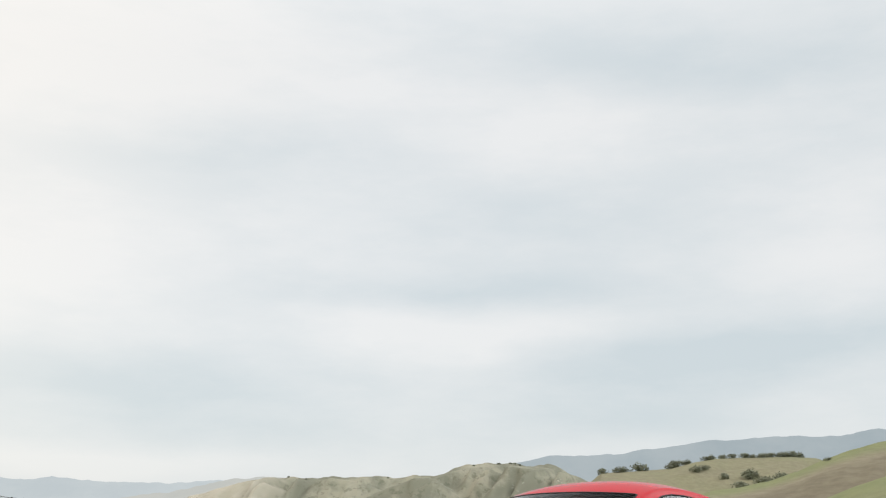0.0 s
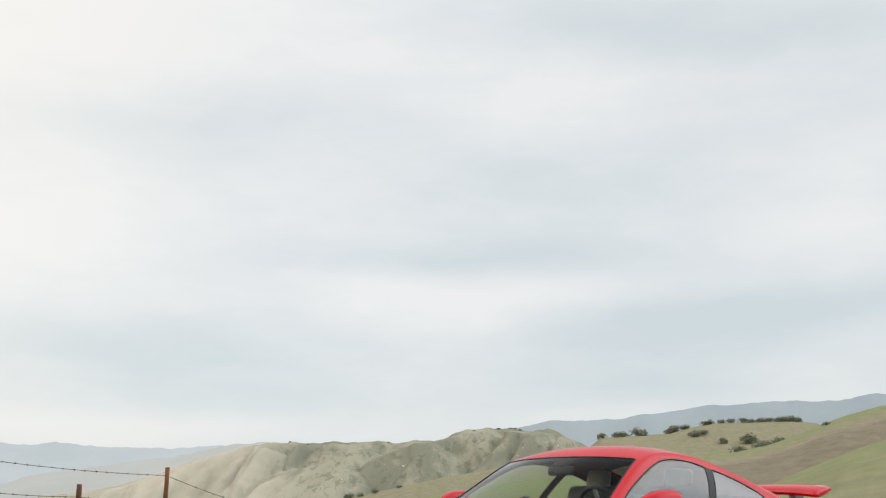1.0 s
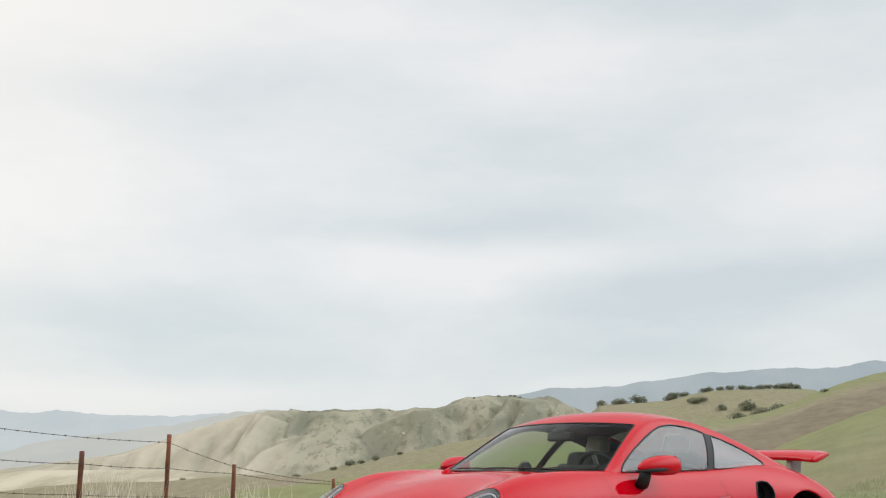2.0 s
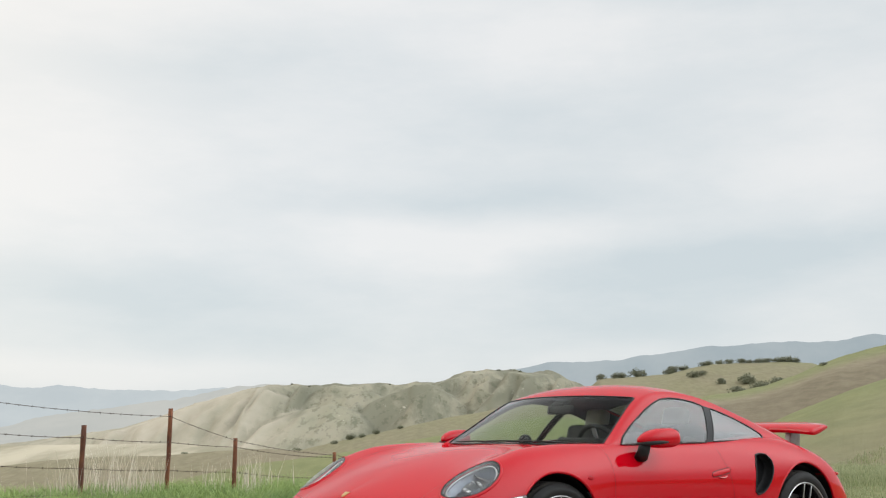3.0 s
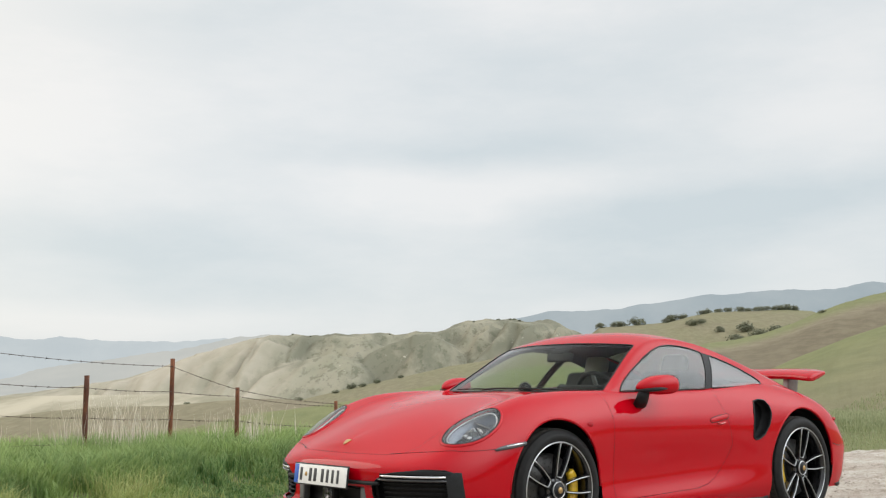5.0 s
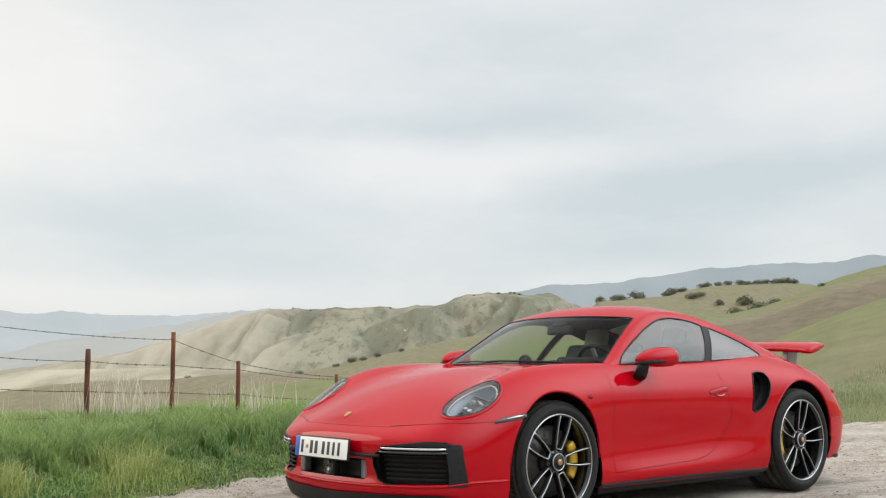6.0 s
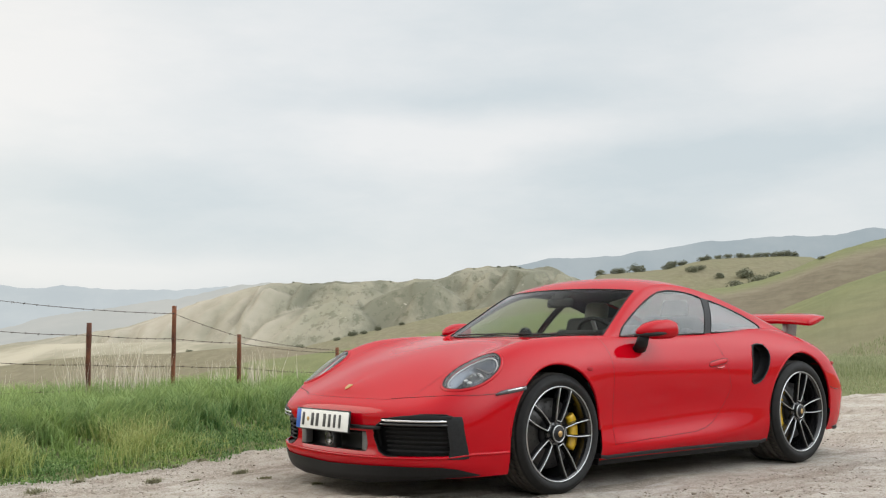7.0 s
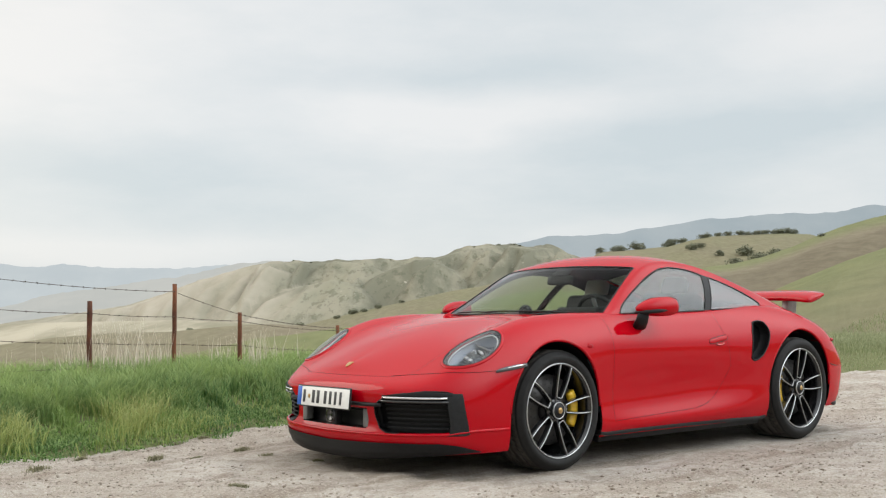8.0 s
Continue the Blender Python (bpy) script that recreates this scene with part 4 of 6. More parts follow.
SHOULDER = [(.962, 0, .475), (.948, .30, .475), (.896, .515, .475), (.806, .672, .488), (.668, .777, .53), (.525, .838, .585), (.385, .875, .635), (.18, .898, .705), (-.01, .902, .745), (-.2, .893, .762), (-.36, .882, .772),
            (-.7, .872, .78), (-1.1, .868, .785), (-1.5, .870, .795), (-1.9, .890, .80), (-2.15, .915, .80), (-2.45, .932, .785), (-2.75, .913, .75), (-2.98, .862, .705), (-3.20, .72, .665), (-3.38, .46, .655), (-3.46, 0, .655)]
CREST = [(.895, 0, .54), (.875, .27, .54), (.81, .46, .548), (.70, .60, .585), (.555, .695, .675), (.415, .732, .752), (.28, .742, .805), (.12, .745, .848), (-.03, .75, .868), (-.2, .76, .878), (-.37, .77, .881),
         (-.7, .788, .883), (-1.1, .795, .888), (-1.5, .797, .900), (-1.9, .785, .925), (-2.15, .775, .935), (-2.45, .785, .918), (-2.75, .775, .868), (-2.98, .725, .815), (-3.17, .60, .765), (-3.31, .40, .765), (-3.38, 0, .765)]
INNER = [(.84, 0, .585), (.82, .14, .59), (.73, .27, .622), (.58, .40, .675), (.42, .49, .738), (.28, .54, .788), (.16, .56, .82), (.03, .57, .848), (-.10, .58, .864), (-.24, .59, .876), (-.38, .60, .882),
         (-.7, .61, .884), (-1.1, .62, .889), (-1.5, .62, .905), (-1.9, .61, .935), (-2.15, .60, .955), (-2.45, .59, .950), (-2.75, .55, .905), (-2.98, .48, .855), (-3.12, .38, .82), (-3.22, .22, .81), (-3.28, 0, .81)]
CENTRE = [(.79, 0, .612), (.75, 0, .631), (.655, 0, .672), (.50, 0, .733), (.34, 0, .783), (.20, 0, .818), (.09, 0, .840), (-.02, 0, .857), (-.13, 0, .870), (-.26, 0, .880), (-.39, 0, .886),
          (-.7, 0, .888), (-1.1, 0, .892), (-1.5, 0, .91), (-1.9, 0, .945), (-2.15, 0, .965), (-2.45, 0, .965), (-2.75, 0, .93), (-2.95, 0, .885), (-3.08, 0, .85), (-3.16, 0, .835), (-3.20, 0, .83)]


def body_grid(cols=230, rows=72):
    """Points of the left half of the shell, swept through the feature lines."""
    T = np.array([SILL, ROCKER, LOWER, WIDEST, SHOULDER, CREST, INNER, CENTRE])     # feature, station, xyz
    flip = np.array([1, -1, 1])
    nose, tail = T[:, 3:0:-1] * flip, T[:, -2:-5:-1] * flip
    W = np.concatenate([nose, T, tail], 1)
    d = np.linalg.norm(np.diff(W[3], axis=0), axis=1) ** 0.75
    knots = np.concatenate([[0], np.cumsum(d)])
    at = np.linspace(knots[3], knots[-4], cols)
    C = np.stack([spline(knots, W[k], at) for k in range(8)])                      # feature, column, xyz
    D = np.concatenate([C, C[6:3:-1] * flip], 0)
    dist = np.mean(np.linalg.norm(np.diff(D, axis=0), axis=2), axis=1)
    k2 = np.concatenate([[0], np.cumsum(dist ** 0.8)])
    at2 = np.linspace(0, k2[7], rows)
    G = spline(k2, D.reshape(len(D), -1), at2).reshape(rows, cols, 3)
    G[:, 0, 1] = G[:, -1, 1] = 0
    G[-1, :, 1] = 0
    G[:, :, 1] = np.maximum(G[:, :, 1], 0)
    return G


def grid_faces(rows, cols, flip=False):
    f = [(r * cols + c, r * cols + c + 1, (r + 1) * cols + c + 1, (r + 1) * cols + c) for r in range(rows - 1) for c in range(cols - 1)]
    return [q[::-1] for q in f] if flip else f


def shell_bmesh(G):
    """Both halves of a left-hand grid, welded along the middle."""
    rows, cols, _ = G.shape
    bm = bmesh.new()
    for s in (1, -1):
        vs = [bm.verts.new((p[0], s * p[1], p[2])) for p in G.reshape(-1, 3)]
        for q in grid_faces(rows, cols, s < 0):
            bm.faces.new([vs[i] for i in q])
    bmesh.ops.remove_doubles(bm, verts=bm.verts, dist=0.0004)
    bmesh.ops.dissolve_degenerate(bm, edges=bm.edges, dist=0.0002)
    bmesh.ops.recalc_face_normals(bm, faces=bm.faces)
    bm.normal_update()
    if sum(f.normal.z * f.calc_area() for f in bm.faces) < 0:
        bmesh.ops.reverse_faces(bm, faces=bm.faces)
        bm.normal_update()
    return bm


class Surface:
    """The uncut shell, to find points and normals on it."""

    def __init__(self, bm):
        self.co = [v.co.copy() for v in bm.verts]
        self.no = [v.normal.copy() for v in bm.verts]
        bm.verts.index_update()
        self.polys = [[v.index for v in f.verts] for f in bm.faces]
        self.tree = BVHTree.FromPolygons(self.co, self.polys)

    def nearest(self, p):
        loc, nor, i, _ = self.tree.find_nearest(Vector(p))
        w = [(1.0 / (1e-5 + (self.co[k] - loc).length), k) for k in self.polys[i]]
        n = Vector()
        for a, k in w:
            n += self.no[k] * a
        return loc, n.normalized()

    def cast(self, p, d):
        loc, nor, i, _ = self.tree.ray_cast(Vector(p), Vector(d).normalized())
        return loc


def inset(poly, gap):
    """A convex outline moved in by gap."""
    P = [Vector(p) for p in poly]
    n = len(P)
    area = sum(P[i].x * P[(i + 1) % n].y - P[(i + 1) % n].x * P[i].y for i in range(n))
    s = 1 if area > 0 else -1
    out = []
    for i in range(n):
        a, b, c = P[i - 1], P[i], P[(i + 1) % n]
        d1, d2 = (b - a).normalized(), (c - b).normalized()
        n1, n2 = Vector((-d1.y, d1.x)) * s, Vector((-d2.y, d2.x)) * s
        m = n1 + n2
        out.append(b + m * (gap / max(0.3, 1 + n1.dot(n2))))
    return out


def cut(bm, origin, normal, poly, depth, up=(0, 0, 1)):
    """Cuts a convex outline into the shell along normal and returns the faces inside it. The outline's axes: right (up x normal) and up."""
    o, n = Vector(origin), Vector(normal).normalized()
    ex = Vector(up).cross(n).normalized()
    ey = n.cross(ex).normalized()
    P = [Vector(p[:2]) for p in poly]
    area = sum(P[i].x * P[(i + 1) % len(P)].y - P[(i + 1) % len(P)].x * P[i].y for i in range(len(P)))
    if area < 0:
        P.reverse()
    lo = Vector((min(p.x for p in P) - 0.03, min(p.y for p in P) - 0.03))
    hi = Vector((max(p.x for p in P) + 0.03, max(p.y for p in P) + 0.03))

    def flat(co):
        d = co - o
        return d.dot(ex), d.dot(ey), d.dot(n)

    def near(f):
        x, y, z = flat(f.calc_center_median())
        return lo.x < x < hi.x and lo.y < y < hi.y and depth[0] < z < depth[1] and f.normal.dot(n) > -0.2

    cand = [f for f in bm.faces if near(f)]
    for i in range(len(P)):
        a, b = P[i], P[(i + 1) % len(P)]
        d = (b - a).normalized()
        side = ex * -d.y + ey * d.x
        point = o + ex * a.x + ey * a.y
        geom = list({e for f in cand for e in f.edges}) + list({v for f in cand for v in f.verts}) + cand
        got = bmesh.ops.bisect_plane(bm, geom=geom, dist=1e-5, plane_co=point, plane_no=side)
        cand = [g for g in set(got["geom"]) | set(got["geom_cut"]) if isinstance(g, bmesh.types.BMFace) and g.is_valid]
    inside = []
    for f in cand:
        x, y, z = flat(f.calc_center_median())
        if all((P[(i + 1) % len(P)] - P[i]).cross(Vector((x, y)) - P[i]) > -1e-7 for i in range(len(P))):
            inside.append(f)
    return inside


def take(bm, faces, remove=True):
    """The faces as a bmesh of their own."""
    out, seen = bmesh.new(), {}
    for f in faces:
        vs = []
        for v in f.verts:
            if v not in seen:
                seen[v] = out.verts.new(v.co)
            vs.append(seen[v])
        try:
            out.faces.new(vs)
        except ValueError:
            pass
    if remove:
        bmesh.ops.delete(bm, geom=faces, context="FACES")
    out.normal_update()
    return out


def shift_in(bm, surface, amount):
    for v in bm.verts:
        _, n = surface.nearest(v.co)
        v.co -= n * amount
    return bm


def skin(name, bm, material, parent, surface, label=""):
    """A part whose shading follows the uncut shell, so that reflections run on across the gaps."""
    normals = [surface.nearest(v.co)[1] for v in bm.verts]
    ob = part(name, bm, material, parent, label)
    ob.data.normals_split_custom_set_from_vertices(normals)
    return ob


def ellipse(cx, cy, rx, ry, n=32, tilt=0.0):
    c, s = math.cos(tilt), math.sin(tilt)
    return [(cx + rx * math.cos(2 * math.pi * k / n) * c - ry * math.sin(2 * math.pi * k / n) * s,
             cy + rx * math.cos(2 * math.pi * k / n) * s + ry * math.sin(2 * math.pi * k / n) * c) for k in range(n)]


def arch_outline(cx, cz, rx, rz):
    p = [(cx + rx * math.cos(math.pi * k / 30), cz + rz * math.sin(math.pi * k / 30)) for k in range(31)]
    return p + [(cx - rx * 0.985, -0.1), (cx + rx * 0.985, -0.1)]


FRONT_ARCH, REAR_ARCH = (0.022, 0.345, 0.365, 0.392), (-2.452, 0.365, 0.405, 0.415)
DOOR = [(-.455, .97), (-.457, .57), (-.461, .25), (-1.25, .282), (-1.366, .302), (-1.45, .335), (-1.524, .386), (-1.58, .445), (-1.62, .50), (-1.66, .575), (-1.68, .641), (-1.687, .71), (-1.677, .773), (-1.645, .825), (-1.60, .868), (-1.545, .915), (-1.53, .97)]
LID = [(.893, 0), (.887, .15), (.870, .28), (.842, .40), (.80, .475), (.73, .52), (.40, .565), (0, .61), (-.40, .655), (-.452, .60), (-.462, .3)]
LID = LID + [(x, -y) for x, y in LID[:0:-1]]
SCOOP = [(-1.935, .825), (-1.99, .836), (-2.05, .828), (-2.073, .79), (-2.07, .74), (-2.03, .66), (-1.98, .605), (-1.93, .575), (-1.885, .568), (-1.858, .585), (-1.868, .66), (-1.895, .76)]
NOSE_INTAKE = [(-.315, .262), (.315, .262), (.325, .30), (.325, .372), (-.325, .372), (-.325, .30)]


def side_cut(bm, outline, s, y_from=0.45):
    """Cut an (x, z) outline from the flank of side s."""
    return cut(bm, (0, 0, 0), (0, s, 0), [(-s * x, z) for x, z in outline], (y_from, 1.3))


def build_body():
    G = body_grid()
    bm = shell_bmesh(G)
    ref = Surface(bm)
    # openings
    for s in (1, -1):
        for arch in (FRONT_ARCH, REAR_ARCH):
            bmesh.ops.delete(bm, geom=side_cut(bm, arch_outline(*arch), s), context="FACES")
    hole = [(-.50, -.30), (-.50, .30), (-.56, .62), (-.62, .70), (-2.0, .69), (-2.35, .62), (-2.5, .50), (-2.5, -.50), (-2.35, -.62), (-2.0, -.69), (-.62, -.70), (-.56, -.62)]
    bmesh.ops.delete(bm, geom=cut(bm, (0, 0, 0), (0, 0, 1), [(y, -x) for x, y in hole], (0.7, 1.2), up=(-1, 0, 0)), context="FACES")
    pieces = {}
    for s in (1, -1):
        pieces["scoop", s] = take(bm, side_cut(bm, SCOOP, s, 0.7))
        # headlight: an oval lying on the wing
        c = Vector((HL_C[0], s * HL_C[1], HL_C[2]))
        loc, n = ref.nearest(c)
        a = Vector((HL_A[0], s * HL_A[1], HL_A[2]))
        a = (a - n * a.dot(n)).normalized()
        ring = ellipse(0, 0, HL_R[1], HL_R[0], 36)
        pieces["lens", s] = take(bm, cut(bm, loc, n, ring, (-0.25, 0.2), up=a))
        pieces["lens_frame", s] = (loc, n, a)
        # outer air inlet in the front bumper
        side = Vector((0.78, s * 0.62, 0))
        o = Vector((0.83, s * 0.62, 0.36))
        outline = [(s * u, v) for u, v in INLET]
        pieces["inlet", s] = take(bm, cut(bm, o, side, outline, (-0.3, 0.3)))
    pieces["nose", 1] = take(bm, cut(bm, (0.9, 0, 0), (1, 0, 0), NOSE_INTAKE, (-0.2, 0.3)))
    # dark inner shell behind the gaps
    inner = bm.copy()
    shift_in(inner, ref, 0.014)
    part("inner_shell", inner, BLACK, car, "black inner structure in the gaps")
    # doors and front lid, each with its gap
    for s in (1, -1):
        ring = [f for f in side_cut(bm, DOOR, s, 0.72)]
        keep = set(side_cut(bm, inset(DOOR, 0.0027), s, 0.72))
        ring = [f for f in side_cut(bm, DOOR, s, 0.72) if f.is_valid and f not in keep]
        keep = [f for f in keep if f.is_valid]
        pieces["door", s] = take(bm, keep)
        bmesh.ops.delete(bm, geom=[f for f in ring if f.is_valid], context="FACES")

    def lid_cut(outline):
        return cut(bm, (0, 0, 0), (0, 0, 1), [(y, -x) for x, y in outline], (0.4, 1.0), up=(-1, 0, 0))

    lid_cut(LID)
    keep = set(lid_cut(inset(LID, 0.0020)))
    ring = [f for f in lid_cut(LID) if f not in keep]
    lid = take(bm, [f for f in keep if f.is_valid])
    bmesh.ops.delete(bm, geom=[f for f in ring if f.is_valid], context="FACES")
    skin("body", bm, PAINT, car, ref, "glossy red body shell with wide rear wings")
    skin("front_lid", lid, PAINT, car, ref, "smooth red luggage lid")
    doors = {s: skin("door", pieces["door", s], PAINT, car, ref, "glossy red door") for s in (1, -1)}
    return ref, pieces, doors


HL_C, HL_A, HL_R = (0.50, 0.705, 0.70), (0.37, -0.065, -0.18), (0.185, 0.118)
INLET = [(-.247, .015), (-.240, -.03), (-.214, -.09), (-.17, -.113), (.0, -.1185), (.285, -.119), (.266, .02), (.24, .088), (.17, .112), (.05, .114), (-.17, .086), (-.227, .048)]

BODY, PIECES, DOORS = build_body()


def on_body(p, lift=0.0):
    loc, n = BODY.nearest(p)
    return loc + n * lift


def boundary_loop(bm):
    """The outer edge of an open patch, in order."""
    edges = [e for e in bm.edges if len(e.link_faces) == 1]
    nxt = {}
    for e in edges:
        for v in e.verts:
            nxt.setdefault(v, []).append(e.other_vert(v))
    start = edges[0].verts[0]
    loop, prev, cur = [start.co.copy()], None, start
    for _ in range(len(edges) + 2):
        step_to = [v for v in nxt[cur] if v is not prev]
        if not step_to or step_to[0] is start:
            break
        prev, cur = cur, step_to[0]
        loop.append(cur.co.copy())
    return loop


def even(points, n, closed=True):
    P = np.array([p[:] for p in points] + ([points[0][:]] if closed else []))
    d = np.concatenate([[0], np.cumsum(np.linalg.norm(np.diff(P, axis=0), axis=1))])
    at = np.linspace(0, d[-1], n + 1)[:-1] if closed else np.linspace(0, d[-1], n)
    return [Vector((np.interp(t, d, P[:, 0]), np.interp(t, d, P[:, 1]), np.interp(t, d, P[:, 2]))) for t in at]


def cup(patch, surface, depth, direction=None):
    """A recess behind an opening: the patch pushed in, with walls up to its edge."""
    bm = patch.copy()
    bm.normal_update()
    rim = [e for e in bm.edges if len(e.link_faces) == 1]
    got = bmesh.ops.extrude_edge_only(bm, edges=rim)
    fresh = {v for v in got["geom"] if isinstance(v, bmesh.types.BMVert)}
    for v in bm.verts:
        d = direction if direction is not None else -surface.nearest(v.co)[1]
        if v not in fresh:
            v.co += d * depth
        else:
            v.co += d * 0.003
    bmesh.ops.recalc_face_normals(bm, faces=bm.faces)
    return bm


def build_front():
    # wheel arch lips
    for s in (1, -1):
        for arch in (FRONT_ARCH, REAR_ARCH):
            pts = [BODY.cast((x, s * 2, z), (0, -s, 0)) - Vector((0, s * 0.007, 0)) for x, z in arch_outline(*arch)[:31]]
            lip = part("arch_lip", tube(pts, 0.0095, sides=8), PAINT, car)
    # headlights
    for s in (1, -1):
        patch = PIECES["lens", s]
        loc, n, a = PIECES["lens_frame", s]
        loop = even(boundary_loop(patch), 56)
        lamp = part("headlight", cup(patch, BODY, 0.085), BOWL, car, "oval headlight with clear lens")
        part("bezel", tube([p - n * 0.002 for p in loop], 0.0085, True), DARK_TRIM, lamp, "dark grey rim")
        mid = sum(loop, Vector()) / len(loop)
        part("collar", tube([on_body(mid + (p - mid) * 1.055, -0.0055) for p in loop], 0.0125, True, sides=10), PAINT, lamp, "raised red collar")
        part("light_ring", tube([mid + (p - mid) * 0.87 - n * 0.014 for p in loop], 0.0042, True), SILVER, lamp, "thin silver daytime light ring")
        b = n.cross(a).normalized() * s
        part("reflector", cup_disc(mid - n * 0.055, n, 0.070), IRON, lamp, "bright stepped reflector")
        for u, v, w, d in ((-0.030, 0.030, 0.030, 0.010), (-0.040, 0.004, 0.034, 0.007), (0.044, 0.016, 0.026, 0.020), (0.040, -0.024, 0.024, 0.018), (-0.028, -0.034, 0.022, 0.012)):
            part("led_module", block((d, w, 0.014), mid + a * u + b * v - n * 0.036, 0.004, frame_of(n, a)), SILVER, lamp, "small silver light module")
        part("shelf", block((0.012, 0.150, 0.030), mid - a * 0.070 - n * 0.040, 0.005, frame_of(n, a)), GLOSS_BLACK, lamp, "black stepped shelf")
        bm = bmesh.new()
        bmesh.ops.create_uvsphere(bm, u_segments=18, v_segments=12, radius=0.025, matrix=Matrix.Translation(mid - n * 0.032))
        part("projector", bm, LENS, lamp, "round glass projector")
        cover = patch.copy()
        for v in cover.verts:
            v.co += BODY.nearest(v.co)[1] * 0.004
        glass = part("lens", cover, LENS, lamp, "clear lens")
        glass.visible_shadow = False
    # centre intake with its sensor
    back = Vector((-1, 0, 0))
    grille = part("lower_intake", cup(PIECES["nose", 1], BODY, 0.07, back), BLACK, car, "black centre intake")
    part("sensor_mount", block((0.05, 0.098, 0.112), (.925, 0.0, .316), 0.010), DARK_TRIM, grille, "dark sensor housing")
    bm = lathe([(0.034, 0.0), (0.038, 0.006), (0.043, 0.006), (0.045, 0.0)], 28)
    bmesh.ops.transform(bm, matrix=Matrix.Translation((.951, 0, .316)) @ Matrix.Rotation(-math.pi / 2, 4, "Z"), verts=bm.verts)
    part("sensor_ring", bm, SMOKED, grille, "grey ring round the sensor")
    part("intake_bar", block((0.02, 0.60, 0.008), (.90, 0, .352), 0.002), DARK_TRIM, grille)
    bm = lathe([(0.001, 0.0), (0.026, 0.002), (0.034, 0.010), (0.036, 0.0), (0.036, -0.02)], 24)
    bmesh.ops.transform(bm, matrix=Matrix.Translation((.952, 0, .315)) @ Matrix.Rotation(-math.pi / 2, 4, "Z"), verts=bm.verts)
    part("sensor", bm, GLOSS_BLACK, grille, "round black sensor")
    for s in (1, -1):
        part("duct_cheek", block((0.05, 0.045, 0.105), (.905, s * .302, .317), 0.008), plain("grey_duct", (0.16, 0.16, 0.16), 0.5), grille, "grey duct wall")
    # outer inlets
    for s in (1, -1):
        patch = PIECES["inlet", s]
        inward = Vector((-0.78, -s * 0.62, 0))
        loop = even(boundary_loop(patch), 60)
        inlet = part("side_inlet", cup(patch, BODY, 0.09, inward), BLACK, car, "black outer air inlet")
        part("surround", tube([p + inward * 0.001 for p in loop], 0.0045, True, squash=0.8), BLACK, inlet)
        for k, z in enumerate((.275, .300, .325, .350, .375, .40)):
            pts = []
            for t in np.linspace(0.46, 0.775, 12):
                p = BODY.cast((2.0, s * t, z), (-1, 0, 0))
                if p is not None:
                    pts.append(p + inward * 0.028)
            part("slat", tube(pts, 0.0085, sides=6, squash=0.45), BLACK if k % 2 else DARK_TRIM, inlet)
        for t0, t1, z, mat_, name in ((0.45, 0.765, .437, CHROME, "light_strip"), (0.43, 0.77, .417, GLOSS_BLACK, "strip_base")):
            pts = [BODY.cast((2.0, s * t, z), (-1, 0, 0)) - inward * 0.001 for t in np.linspace(t0, t1, 14)]
            part(name, tube(pts, 0.0072, sides=8), mat_, inlet, "slim front light strip" if name == "light_strip" else "")
        # upright vane at the outer end and the visor over the strip
        ys, zs = (.787, .795, .800, .803, .803), (.462, .43, .37, .30, .242)
        part("vane", slab([(y - .030, z) for y, z in zip(ys, zs)], [(y + .022, z) for y, z in zip(ys, zs)], s, inward), DARK_TRIM, inlet, "matt black upright vane")
        part("visor", slab([(y, np.interp(y, (.45, .55, .68, .77), (.446, .462, .474, .466))) for y in np.linspace(.45, .78, 12)],
                           [(y, .447) for y in np.linspace(.45, .78, 12)], s, inward), BLACK, inlet, "black visor over the light strip")
    # black lip under the nose, and the bar behind the plate
    pts_hi, pts_lo = [], []
    for sy in np.linspace(-1, 1, 61):
        y = 0.825 * math.sin(sy * math.pi / 2)
        a = abs(y)
        z = np.interp(a, (0, .5, .74, .79, .825), (.178, .194, .197, .185, .150))
        p = BODY.cast((2.0, y, z), (-1, 0, 0))
        q = BODY.cast((2.0, y, 0.145), (-1, 0, 0))
        if p is None or q is None:
            continue
        pts_hi.append(p + Vector((0.008, 0, 0)))
        pts_lo.append(Vector((q.x + 0.022, q.y, np.interp(a, (0, .30, .67, .825), (.088, .092, .128, .145)))))
    bm = bmesh.new()
    A = [bm.verts.new(p) for p in pts_hi]
    B = [bm.verts.new(p) for p in pts_lo]
    C = [bm.verts.new(p + Vector((-0.10, 0, 0.002))) for p in pts_lo]
    M = [bm.verts.new(p * 0.45 + q * 0.55 + Vector((0.004, 0, 0))) for p, q in zip(pts_hi, pts_lo)]
    for i in range(len(A) - 1):
        for u, v in ((A, M), (M, B), (B, C)):
            bm.faces.new((u[i], v[i], v[i + 1], u[i + 1]))
    bmesh.ops.recalc_face_normals(bm, faces=bm.faces)
    part("front_lip", bm, BLACK, car, "black plastic lip under the nose")
    # raised crease along the foot of the bumper, round to the wheel arches
    pts = [on_body((x, -.93, z), -0.004) for x, z in ((.40, .262), (.47, .258), (.55, .254), (.64, .250))]
    for y in np.linspace(-.76, .76, 47):
        p = BODY.cast((2.0, y, np.interp(abs(y), (0, .5, .76), (.232, .238, .246))), (-1, 0, 0))
        pts.append(p - Vector((0.005, 0, 0)))
    pts += [on_body((x, .93, z), -0.004) for x, z in ((.64, .250), (.55, .254), (.47, .258), (.40, .262))]
    part("bumper_crease", tube(even(pts, 70, False), 0.0125, sides=10, squash=0.7), PAINT, car, "raised red crease along the bumper")
    pts = [BODY.cast((2.0, y, .395), (-1, 0, 0)) + Vector((0.004, 0, 0)) for y in np.linspace(-.44, .44, 25)]
